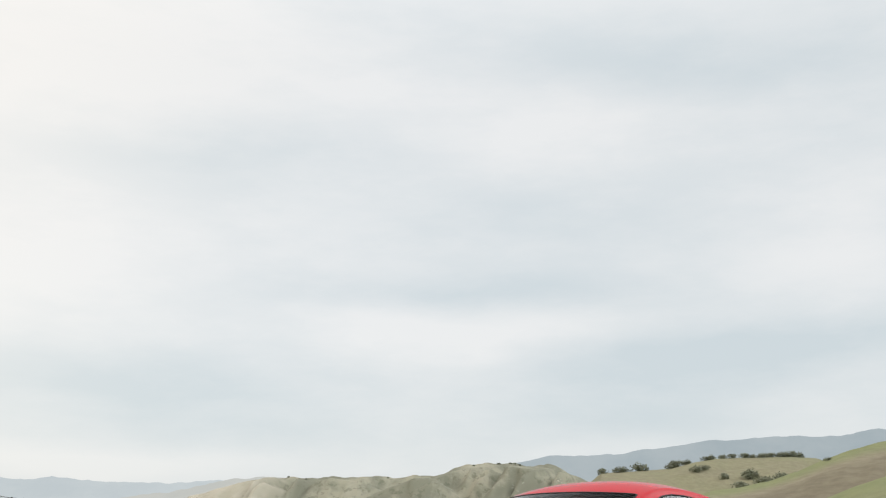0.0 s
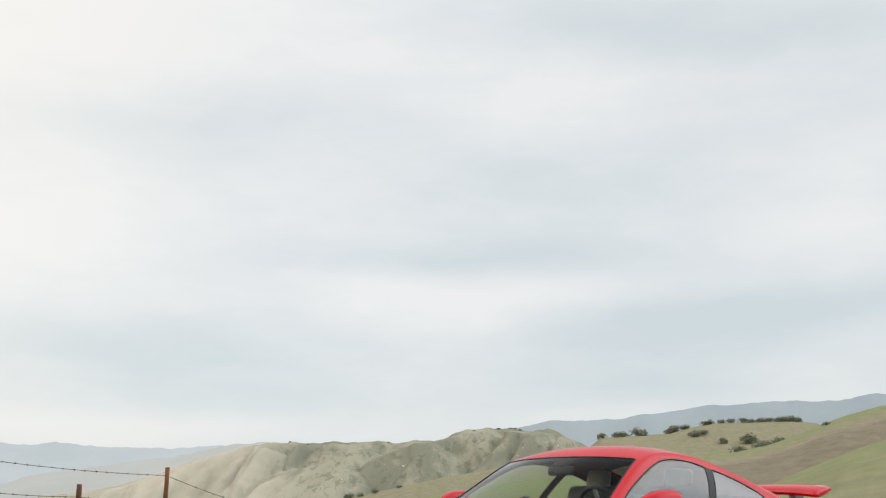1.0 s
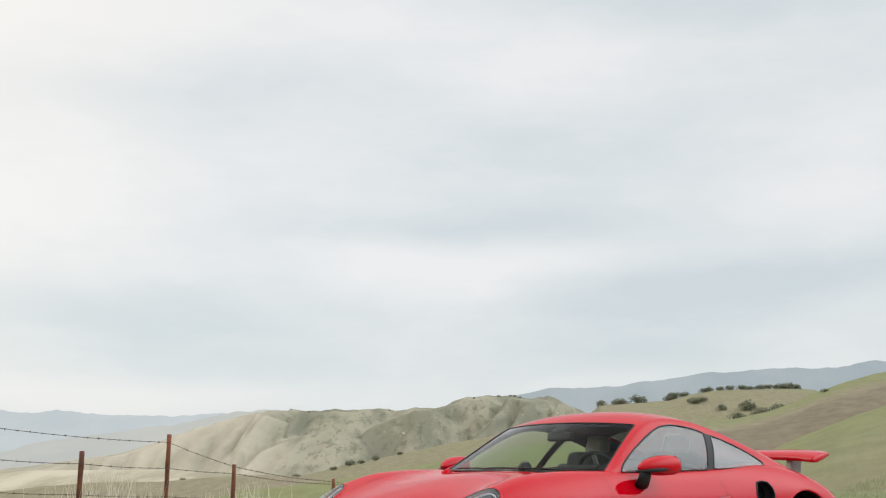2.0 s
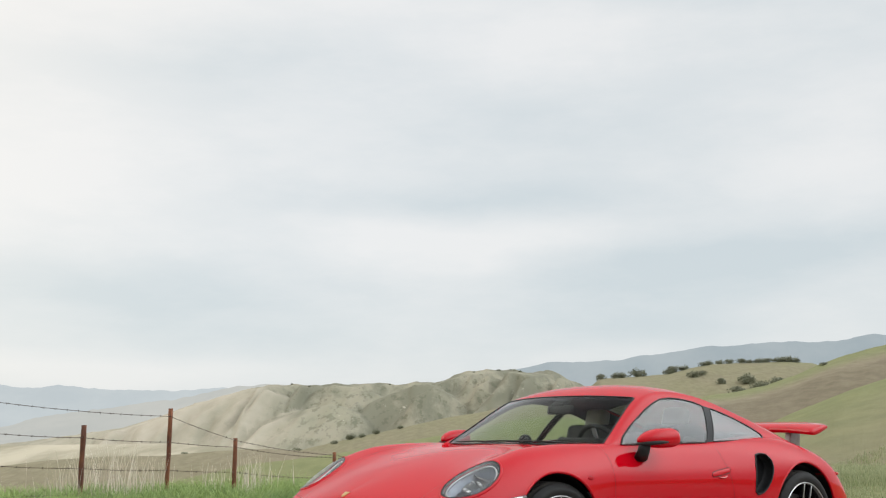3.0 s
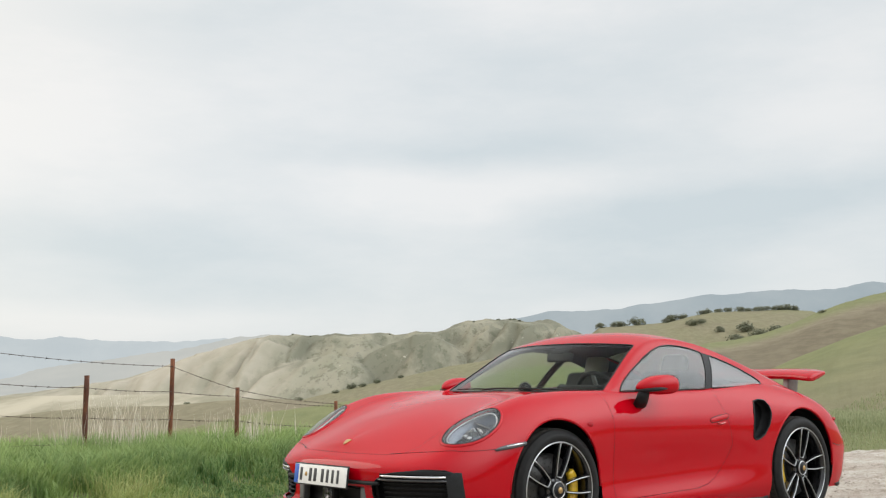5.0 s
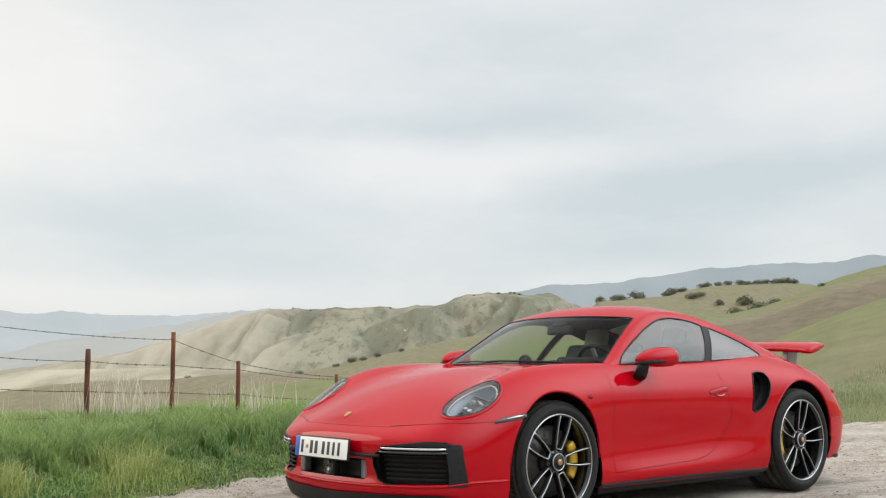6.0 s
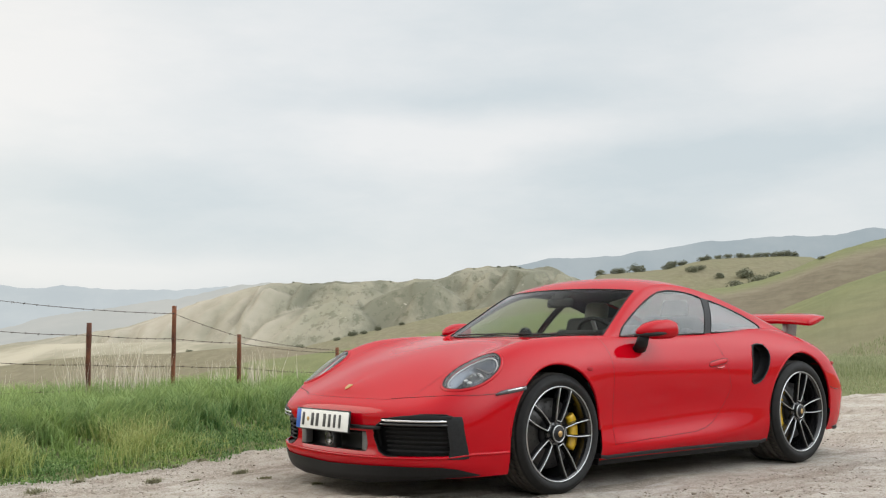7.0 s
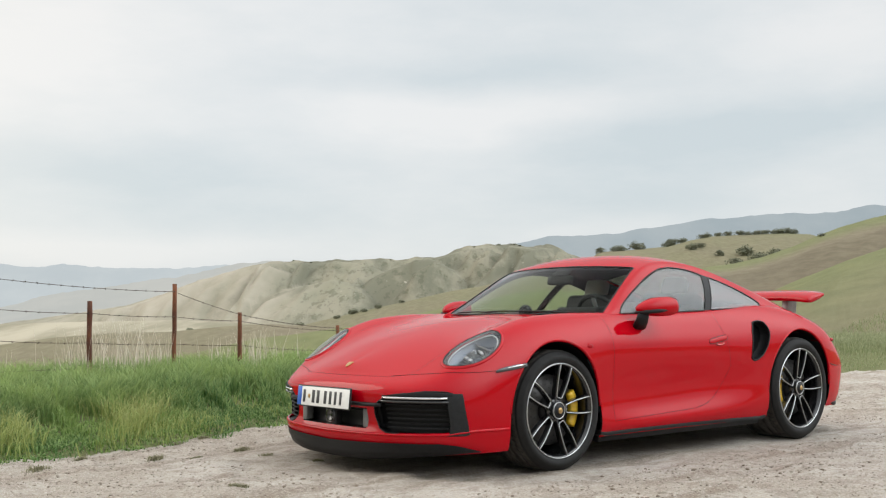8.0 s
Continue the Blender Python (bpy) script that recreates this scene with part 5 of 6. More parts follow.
    part("plate_bar", tube(pts, 0.014, sides=8, squash=0.8), BLACK, car, "black bar behind the number plate")
    # number plate: white with a blue end band, its characters as bars
    tilt = Matrix.Rotation(radians(-6), 4, "Y")
    plate = part("number_plate", block((0.010, 0.530, 0.122), (1.0, 0, .418), 0.003, tilt), DARK_TRIM, car, "white number plate in a dark frame with a blue end band")
    part("plate_face", block((0.004, 0.515, 0.108), (1.0065, 0, .418), 0.001, tilt), WHITE, plate, "white reflective face")
    part("band", block((0.004, 0.040, 0.106), (1.0085, -.2355, .418), 0.001, tilt), BLUE, plate, "blue band")
    for y, w in ((-.185, .022), (-.092, .026), (-.044, .026), (.028, .024), (.078, .022), (.128, .020), (.178, .020)):
        part("character_bar", block((0.003, w, 0.072), (1.0095, y, .418), 0.001, tilt), INK, plate)
    bm = bmesh.new()
    bmesh.ops.create_cone(bm, cap_ends=True, segments=16, radius1=0.013, radius2=0.012, depth=0.003, matrix=Matrix.Translation((1.009, -.137, .418)) @ Matrix.Rotation(math.pi / 2, 4, "Y"))
    part("seal", bm, GOLD, plate)
    # badge on the lid
    c, n = BODY.nearest((0.825, 0, 0.60))
    outline = [(0, -.027), (.013, -.018), (.019, .0), (.020, .023), (.007, .020), (0, .024), (-.007, .020), (-.020, .023), (-.019, .0), (-.013, -.018)]
    bm = prism(outline, 0, 0.004, 0.001)
    m = Matrix.Translation(c) @ n.to_track_quat("Y", "Z").to_matrix().to_4x4()
    bmesh.ops.transform(bm, matrix=m, verts=bm.verts)
    part("badge", bm, GOLD, car, "small gold shield badge")
    # bumper joint below the headlight and the marker lamp in it
    for s in (1, -1):
        pts = [on_body((x, s * y, z), 0.0002) for x, y, z in ((.83, .41, .552), (.80, .47, .555), (.757, .554, .558), (.706, .684, .564), (.627, .778, .568), (.55, .83, .572), (.47, .865, .578))]
        pts = even(pts, 26, False)
        part("panel_gap", tube([on_body(p, 0.0) for p in pts], 0.0017, sides=6), BLACK, car)
        pts = [on_body((x, s * 0.9, z), 0.003) for x, z in ((.485, .583), (.45, .588), (.40, .592), (.34, .597), (.285, .603))]
        marker = part("side_marker", tube(pts, [0.006, 0.011, 0.0135, 0.0135, 0.013], sides=10), SMOKED, car, "slim grey side marker lamp")
        pts = [on_body((x, s * 0.9, z), 0.014) for x, z in ((.41, .593), (.34, .600), (.30, .604))]
        part("reflector", tube(pts, [0.003, 0.0055, 0.005], sides=8), CHROME, marker, "silver strip")
        p, n = BODY.nearest((-.235, s * .92, .70))
        bm = bmesh.new()
        bmesh.ops.create_uvsphere(bm, u_segments=20, v_segments=12, radius=1.0, matrix=Matrix.Translation(p) @ n.to_track_quat("Y", "Z").to_matrix().to_4x4() @ Matrix.Diagonal((0.026, 0.006, 0.0125, 1)))
        part("repeater", bm, plain("red_cap", (0.30, 0.003, 0.008), 0.5, spec=0.15), car, "small flush red cap")


def slab(first, second, s, inward):
    """A thin plate on the bumper between two lines of (y, z) points."""
    bm = bmesh.new()
    rows = []
    for (y0, z0), (y1, z1) in zip(first, second):
        a, b = BODY.cast((2.0, s * y0, z0), (-1, 0, 0)), BODY.cast((2.0, s * y1, z1), (-1, 0, 0))
        rows.append([bm.verts.new(p) for p in (a - inward * 0.006, b - inward * 0.006, b + inward * 0.025, a + inward * 0.025)])
    for a, b in zip(rows, rows[1:]):
        for k in range(4):
            bm.faces.new((a[k], a[(k + 1) % 4], b[(k + 1) % 4], b[k]))
    bm.faces.new(rows[0][::-1])
    bm.faces.new(rows[-1])
    bmesh.ops.recalc_face_normals(bm, faces=bm.faces)
    bmesh.ops.bevel(bm, geom=[e for e in bm.edges if e.calc_face_angle(0) > 0.8], offset=0.003, segments=2, affect="EDGES", profile=0.6)
    return bm


def frame_of(n, a):
    m = Matrix((a, n.cross(a).normalized(), n)).transposed()
    return m.to_4x4()


def cup_disc(at, n, r):
    """A shallow stepped bowl facing n."""
    bm = lathe([(r * 0.15, -0.012), (r * 0.45, -0.010), (r * 0.5, -0.004), (r * 0.8, -0.002), (r * 0.85, 0.006), (r, 0.010)], 32)
    m = Matrix.Translation(at) @ n.to_track_quat("Y", "Z").to_matrix().to_4x4()
    bmesh.ops.transform(bm, matrix=m, verts=bm.verts)
    return bm


build_front()


# ---- cabin: pillars, roof and glass ----
RAIL = [(-.57, .725, .888), (-.82, .675, 1.045), (-1.06, .632, 1.183), (-1.32, .610, 1.234), (-1.70, .608, 1.205), (-2.10, .618, 1.112), (-2.45, .628, 1.012), (-2.80, .655, .890)]
BELT = [(-.46, .775, .858), (-.75, .793, .862), (-1.0, .797, .868), (-1.3, .800, .875), (-1.7, .797, .890), (-2.1, .775, .912), (-2.45, .750, .905), (-2.8, .735, .845)]
CROWN = [(-.44, 0, .885), (-.68, 0, 1.048), (-.945, 0, 1.208), (-1.27, 0, 1.294), (-1.70, 0, 1.288), (-2.12, 0, 1.215), (-2.50, 0, 1.100), (-2.90, 0, .925)]
WINDOW_DOOR = [(-.655, .884), (-.70, .930), (-.85, 1.018), (-1.02, 1.108), (-1.13, 1.155), (-1.22, 1.182), (-1.33, 1.194), (-1.45, 1.190), (-1.56, 1.177), (-1.672, 1.152), (-1.522, .907)]
WINDOW_REAR = [(-1.585, .911), (-1.740, 1.138), (-1.85, 1.112), (-1.97, 1.078), (-2.08, 1.038), (-2.17, .996), (-2.225, .962), (-2.232, .948), (-2.20, .936), (-1.9, .922)]
PILLAR = [(-1.516, .9065), (-1.666, 1.1535), (-1.746, 1.137), (-1.591, .9105)]


def build_cabin():
    S = np.arange(8.0)
    fine = np.linspace(0, 7, 113)
    rail, belt, crown = spline(S, RAIL, fine), spline(S, BELT, fine), spline(S, CROWN, fine)
    w = np.linspace(0, 1, 27)
    top = np.empty((len(w), len(fine), 3))
    for i, t in enumerate(w):
        # the pillar is thin at the foot of the screen and widens towards the roof
        edge = np.interp(fine, (0, 2, 3), (0.010, 0.075, 0.115))
        t = np.where(t <= 0.115, t * edge / 0.1154, edge + (t - 0.1154) * (1 - edge) / (1 - 0.1154))
        t = np.clip(t, 0, 1)
        q = 1 - (1 - t) ** 2.5
        top[i] = np.stack([rail[:, 0] + (crown[:, 0] - rail[:, 0]) * (1 - (1 - t) ** 2), rail[:, 1] * (1 - t), rail[:, 2] + (crown[:, 2] - rail[:, 2]) * q], 1)
    up = np.linspace(0, 1, 15)
    side = np.empty((len(up), len(fine), 3))
    for i, t in enumerate(up):
        side[i] = belt + (rail - belt) * t
        side[i, :, 1] += 0.022 * math.sin(math.pi * min(1, t * 1.04)) + 0.010 * t ** 6
    side[-1] = rail
    shell, screen, rear = bmesh.new(), bmesh.new(), bmesh.new()

    def patch(bm, G, s, pick):
        rows, cols, _ = G.shape
        vs = {}
        for r in range(rows - 1):
            for c in range(cols - 1):
                if not pick(r, c):
                    continue
                q = []
                for k in ((r, c), (r, c + 1), (r + 1, c + 1), (r + 1, c)):
                    if k not in vs:
                        p = G[k]
                        vs[k] = bm.verts.new((p[0], s * p[1], p[2]))
                    q.append(vs[k])
                bm.faces.new(q if s > 0 else q[::-1])

    def kind(r, c):
        s_, w_ = fine[c], w[r]
        if s_ < 2.0 and w_ > 0.10:
            return "screen"
        if 4.75 < s_ < 6.75 and w_ > 0.15:
            return "rear"
        return "shell"

    for s in (1, -1):
        patch(shell, top, s, lambda r, c: kind(r, c) == "shell")
        patch(screen, top, s, lambda r, c: kind(r, c) == "screen")
        patch(rear, top, s, lambda r, c: kind(r, c) == "rear")
        patch(shell, side, s, lambda r, c: True)
    for bm in (shell, screen, rear):
        bmesh.ops.remove_doubles(bm, verts=bm.verts, dist=0.0005)
        bmesh.ops.recalc_face_normals(bm, faces=bm.faces)
        bm.normal_update()
        if sum(f.normal.z * f.calc_area() for f in bm.faces) < 0:
            bmesh.ops.reverse_faces(bm, faces=bm.faces)
            bm.normal_update()
    ref = Surface(shell)
    glass = {}
    for s in (1, -1):
        for name, outline in (("door_glass", WINDOW_DOOR), ("quarter_glass", WINDOW_REAR), ("pillar", PILLAR)):
            glass[name, s] = take(shell, side_cut(shell, outline, s, 0.5))
    lining = shell.copy()
    shift_in(lining, ref, 0.022)
    part("headlining", lining, CABIN, car, "black cabin lining")
    skin("roof", shell, PAINT, car, ref, "glossy red roof and pillars")
    for s in (1, -1):
        for name in ("door_glass", "quarter_glass"):
            bm = glass[name, s]
            loop = even(boundary_loop(bm), 64)
            owner = DOORS[s] if name == "door_glass" else car
            pane = part(name, bm, GLASS if s < 0 else SIDE_GLASS if name == "door_glass" else QUARTER_GLASS, owner, "clear side window reflecting bright cloud")
            part("window_trim", tube([p for p in loop], 0.0058, True, sides=6), BLACK, pane, "black window seal")
        part("centre_pillar", shift_in(glass["pillar", s], ref, -0.002), BLACK, car, "black window pillar")
    loop = even(boundary_loop(screen), 140)
    pane = part("windscreen", screen, GLASS, car, "clear raked windscreen")
    pane.visible_shadow = False
    part("screen_seal", tube(loop, 0.0052, True, sides=6), BLACK, pane)
    loop = even(boundary_loop(rear), 90)
    pane = part("rear_window", rear, TINTED, car, "dark rear window")
    part("screen_seal", tube(loop, 0.0052, True, sides=6), BLACK, pane)
    # wipers and the mirror inside the screen
    for pts in ([(-.50, .58, .893), (-.47, .30, .905), (-.445, -.05, .908), (-.44, -.18, .905)], [(-.475, -.05, .892), (-.47, -.30, .905), (-.50, -.55, .900)]):
        part("wiper", tube(even([Vector(p) for p in pts], 16, False), 0.0055, sides=6), BLACK, car, "black wiper blade")
    bm = block((0.038, 0.225, 0.062), (-.925, 0.035, 1.118), 0.02, Matrix.Rotation(radians(-14), 4, "Y"), 3)
    part("rear_view_mirror", bm, CABIN, car, "black interior mirror")
    part("sensor_pod", block((0.10, 0.12, 0.03), (-.955, 0.02, 1.168), 0.012, Matrix.Rotation(radians(30), 4, "Y")), CABIN, car)


build_cabin()


# ---- cabin fittings ----
def build_interior():
    # dashboard swept across the car
    outline = [(-.50, .80), (-.54, .868), (-.66, .895), (-.80, .893), (-.87, .865), (-.86, .78), (-.80, .62), (-.55, .60)]
    bm = prism(outline, -.70, .70, 0.012)
    part("dashboard", bm, CABIN, car, "black dashboard top")
    part("instrument_hood", block((0.16, 0.36, 0.05), (-.80, .365, .905), 0.022, None, 3), CABIN, car)
    bm = bmesh.new()
    bmesh.ops.create_uvsphere(bm, u_segments=20, v_segments=14, radius=1.0, matrix=Matrix.Translation((-.60, 0.02, .905)) @ Matrix.Diagonal((0.045, 0.046, 0.046, 1)))
    part("dash_clock", bm, CABIN, car, "round black clock on the dashboard")
    # steering wheel
    tilt = Matrix.Translation((-.96, .365, .838)) @ Matrix.Rotation(radians(-66), 4, "Y")
    ring = [tilt @ Vector((0.185 * math.cos(2 * math.pi * k / 40), 0.185 * math.sin(2 * math.pi * k / 40), 0)) for k in range(40)]
    wheel = part("steering_wheel", tube(ring, 0.0155, True), CABIN, car, "dark steering wheel with silver spokes")
    part("hub", block((0.14, 0.12, 0.05), (0, 0, 0), 0.02, None, 3), CABIN, wheel).matrix_local = tilt
    for a in (0, 180, 270):
        m = tilt @ Matrix.Rotation(radians(a + 90), 4, "Z") @ Matrix.Translation((0.11, 0, -0.005))
        part("spoke", block((0.14, 0.03, 0.014), (0, 0, 0), 0.005), SILVER, wheel).matrix_local = m
    # seats
    for s in (1, -1):
        seat = part("front_seat", block((0.50, 0.48, 0.18), (-1.42, s * .365, .42), 0.06, Matrix.Rotation(radians(8), 4, "Y"), 4), CABIN, car, "sports seat in pale leather")
        lean = Matrix.Rotation(radians(-17), 4, "Y")
        part("backrest", block((0.13, 0.48, 0.62), (-1.645, s * .365, .73), 0.055, lean, 4), CABIN, seat, "black backrest")
        part("headrest", block((0.10, 0.185, 0.23), (-1.745, s * .365, 1.035), 0.045, lean, 4), LEATHER, seat, "pale leather headrest")
        for t in (1, -1):
            part("bolster", block((0.16, 0.08, 0.46), (-1.59, s * .365 + t * .215, .71), 0.035, lean, 3), CABIN, seat)
    part("rear_shelf", block((0.55, 1.16, 0.06), (-2.2, 0, .86), 0.02), CABIN, car)
    part("rear_bench", block((0.22, 1.16, 0.50), (-2.08, 0, .72), 0.05, Matrix.Rotation(radians(-15), 4, "Y"), 3), CABIN, car)
    part("cabin_floor", block((1.9, 1.5, 0.06), (-1.4, 0, .26), 0.01), CABIN, car)
    part("tunnel", block((1.0, 0.22, 0.30), (-1.2, 0, .42), 0.05, None, 3), CABIN, car)
    for s in (1, -1):
        part("door_card", block((1.15, 0.05, 0.44), (-1.05, s * .77, .58), 0.02), CABIN, car)
    # floor pan
    part("floor_pan", block((1.66, 1.70, 0.04), (-1.20, 0, .150), 0.008), BLACK, car)
    part("floor_pan", block((1.22, 1.16, 0.05), (.23, 0, .140), 0.008), BLACK, car)
    part("floor_pan", block((1.3, 1.14, 0.05), (-2.68, 0, .165), 0.008), BLACK, car)


build_interior()


# ---- flanks and tail ----
def build_flanks():
    for s in (1, -1):
        # intake in the rear wing
        patch = PIECES["scoop", s]
        loop = even(boundary_loop(patch), 48)
        scoop = part("side_scoop", cup(patch, BODY, 0.10, Vector((-0.35, -s, 0)).normalized()), BLACK, car, "black air scoop in the rear wing")
        part("scoop_rim", tube(loop, 0.0060, True), BLACK, scoop)
        # black sill blade
        bm = bmesh.new()
        prof = [(0.0, 0.026), (0.013, 0.015), (0.012, 0.0), (-0.05, -0.006), (-0.05, 0.03)]
        rings = []
        for x in np.linspace(-.335, -2.03, 30):
            base = on_body((x, s * .92, .165))
            rings.append([bm.verts.new((x, base.y + s * a, base.z - 0.012 + b + (0.012 if abs(x + 1.18) > 0.8 else 0))) for a, b in prof])
        for a, b in zip(rings, rings[1:]):
            for k in range(len(prof)):
                bm.faces.new((a[k], a[(k + 1) % 5], b[(k + 1) % 5], b[k]))
        bm.faces.new(rings[0])
        bm.faces.new(rings[-1][::-1])
        bmesh.ops.recalc_face_normals(bm, faces=bm.faces)
        part("sill_blade", bm, BLACK, car, "black sill blade", smooth=False)
        # flush door handle
        c, n = BODY.nearest((-1.52, s * .92, .715))
        bm = bmesh.new()
        rows = []
        for u in np.linspace(-1, 1, 25):
            half = 0.0165 * max(0.0, 1 - abs(u) ** 6) ** 0.5 + 0.0008
            row = []
            for v in np.linspace(-1, 1, 7):
                q = BODY.cast((-1.515 - 0.103 * u, s * 2, 0.716 + 0.016 * u + half * v), (0, -s, 0))
                row.append(bm.verts.new(q + Vector((0, s * (0.0015 + 0.0045 * (1 - v * v) ** 0.5 * (1 - abs(u) ** 6)), 0))))
            rows.append(row)
        for r0, r1 in zip(rows, rows[1:]):
            for k in range(6):
                bm.faces.new((r0[k], r0[k + 1], r1[k + 1], r1[k]))
        bmesh.ops.recalc_face_normals(bm, faces=bm.faces)
        rim = [r[0].co.copy() for r in rows] + [r[-1].co.copy() for r in rows[::-1]]
        handle = part("door_handle", bm, PAINT, DOORS[s], "flush red door handle")
        part("panel_gap", tube(rim, 0.0022, True, sides=6), BLACK, handle)
        # the grip hollow's shade, laid on the door as a red strip
        pts = [BODY.cast((x, s * 2, z), (0, -s, 0)) + Vector((0, s * 0.001, 0)) for x, z in ((-1.475, .688), (-1.51, .681), (-1.545, .685), (-1.57, .694))]
        part("recess", tube(even(pts, 10, False), [0.003, 0.008, 0.010, 0.011, 0.011, 0.011, 0.010, 0.009, 0.007, 0.003], sides=8, squash=0.5), LAMP_RED, handle, "red strip in place of the shaded grip recess")
        # door mirror
        stalk = tube([(-.738, s * .868, .806), (-.722, s * .903, .843), (-.712, s * .928, .890)], [0.046, 0.042, 0.040], sides=12, squash=0.6)
        mirror = part("door_mirror", mirror_shell(s), PAINT, DOORS[s], "red wing mirror on a black foot")
        part("mirror_foot", stalk, BLACK, mirror, "black plastic foot")
        bm = tube([(-.680, s * .885, .893), (-.70, s * .955, .895), (-.76, s * 1.005, .902), (-.84, s * 1.018, .908)], [0.010, 0.014, 0.013, 0.006], sides=10, squash=0.9)
        part("mirror_trim", bm, BLACK, mirror, "black trim strip")
        bm = lathe([(0.001, 0), (0.9, 0.0), (1.0, -0.004)], 28)
        m = Matrix.Translation((-.918, s * .948, .928)) @ Matrix.Rotation(radians(90), 4, "Z") @ Matrix.Diagonal((0.075, 1, 0.048, 1))
        bmesh.ops.transform(bm, matrix=m, verts=bm.verts)
        part("mirror_glass", bm, CHROME, mirror, "mirror glass")
        # tail lamp end
        pts = [on_body((x, s * y, z), 0.002) for x, y, z in ((-2.98, .87, .69), (-3.07, .82, .685), (-3.16, .75, .675), (-3.26, .62, .67), (-3.36, .45, .665))]
        part("tail_lamp", tube(even(pts, 16, False), 0.016, sides=8, squash=0.8), LAMP_RED, car, "slim red tail lamp")
        pts = [on_body((x, s * y, z), 0.001) for x, y, z in ((-2.84, .93, .52), (-2.95, .90, .50), (-3.1, .83, .50), (-3.3, .66, .50))]
        part("panel_gap", tube(even(pts, 14, False), 0.0028, sides=6), BLACK, car)
        pts = [on_body((x, s * y, z), -0.006) for x, y, z in ((-2.93, .87, .225), (-3.0, .84, .225), (-3.15, .74, .22), (-3.3, .55, .22), (-3.4, .25, .22))]
        part("rear_diffuser", tube(even(pts, 16, False), [0.006, 0.014] + [0.024] * 14, sides=8), BLACK, car, "black lower rear trim")
    # raised rear wing
    bm = bmesh.new()
    rows = []
    for t in np.linspace(-1, 1, 45):
        y = .715 * t
        lead = Vector((-3.02 + .075 * t * t, y, 1.010 - .028 * t ** 4))
        trail = Vector((-3.355 + .135 * t * t + .05 * t ** 8, y, 1.062 - .030 * t ** 4))
        tip = 1 - 0.35 * max(0, (abs(t) - 0.9) / 0.1) ** 2
        chord, prof = trail - lead, []
        for u, up in ((0, 0), (.06, .020), (.3, .030), (.65, .028), (1.0, .016), (1.0, -.010), (.6, -.030), (.25, -.034), (.05, -.018)):
            prof.append(bm.verts.new(lead + chord * u + Vector((0, 0, up * tip))))
        rows.append(prof)
    for a, b in zip(rows, rows[1:]):
        for k in range(9):
            bm.faces.new((a[k], b[k], b[(k + 1) % 9], a[(k + 1) % 9]))
    bm.faces.new(rows[0])
    bm.faces.new(rows[-1][::-1])
    bmesh.ops.recalc_face_normals(bm, faces=bm.faces)
    wing = part("rear_wing", bm, PAINT, car, "raised red rear wing")
    for s in (1, -1):
        bm = prism([(-3.02, .80), (-3.06, 1.015), (-3.20, 1.035), (-3.16, .80)], s * .42, s * .47, 0.008)
        part("wing_strut", bm, plain("satin_grey", (0.20, 0.19, 0.19), 0.4, 0.3), wing, "satin grey strut")


def mirror_shell(s):
    """A streamlined mirror housing, blunt behind and rounded ahead."""
    bm = bmesh.new()
    rings, n = [], 24
    for k in range(13):
        t = k / 12
        x = -.672 - .245 * t
        g = math.sin(math.pi / 2 * min(1, t * 1.35 + 0.02)) ** 0.62
        cy, cz = .905 + .048 * t ** 0.6, .914 + .012 * t
        ry, rz = .085 * g, .066 * g
        if k == 12:
            ry, rz = ry * 0.95, rz * 0.94
        ring = []
        for j in range(n):
            a = 2 * math.pi * j / n
            c_, s_ = math.cos(a), math.sin(a)
            px = abs(c_) ** 0.8 * (1 if c_ > 0 else -1)
            pz = abs(s_) ** 0.85 * (1 if s_ > 0 else -1) * (1.0 if s_ > 0 else 0.82)
            ring.append(bm.verts.new((x, s * (cy + ry * px), cz + rz * pz)))
        rings.append(ring)
    for a, b in zip(rings, rings[1:]):
        for j in range(n):
            bm.faces.new((a[j], a[(j + 1) % n], b[(j + 1) % n], b[j]))
    bm.faces.new(rings[0][::-1])
    bm.faces.new(rings[-1])
    bmesh.ops.recalc_face_normals(bm, faces=bm.faces)
    return bm


build_flanks()


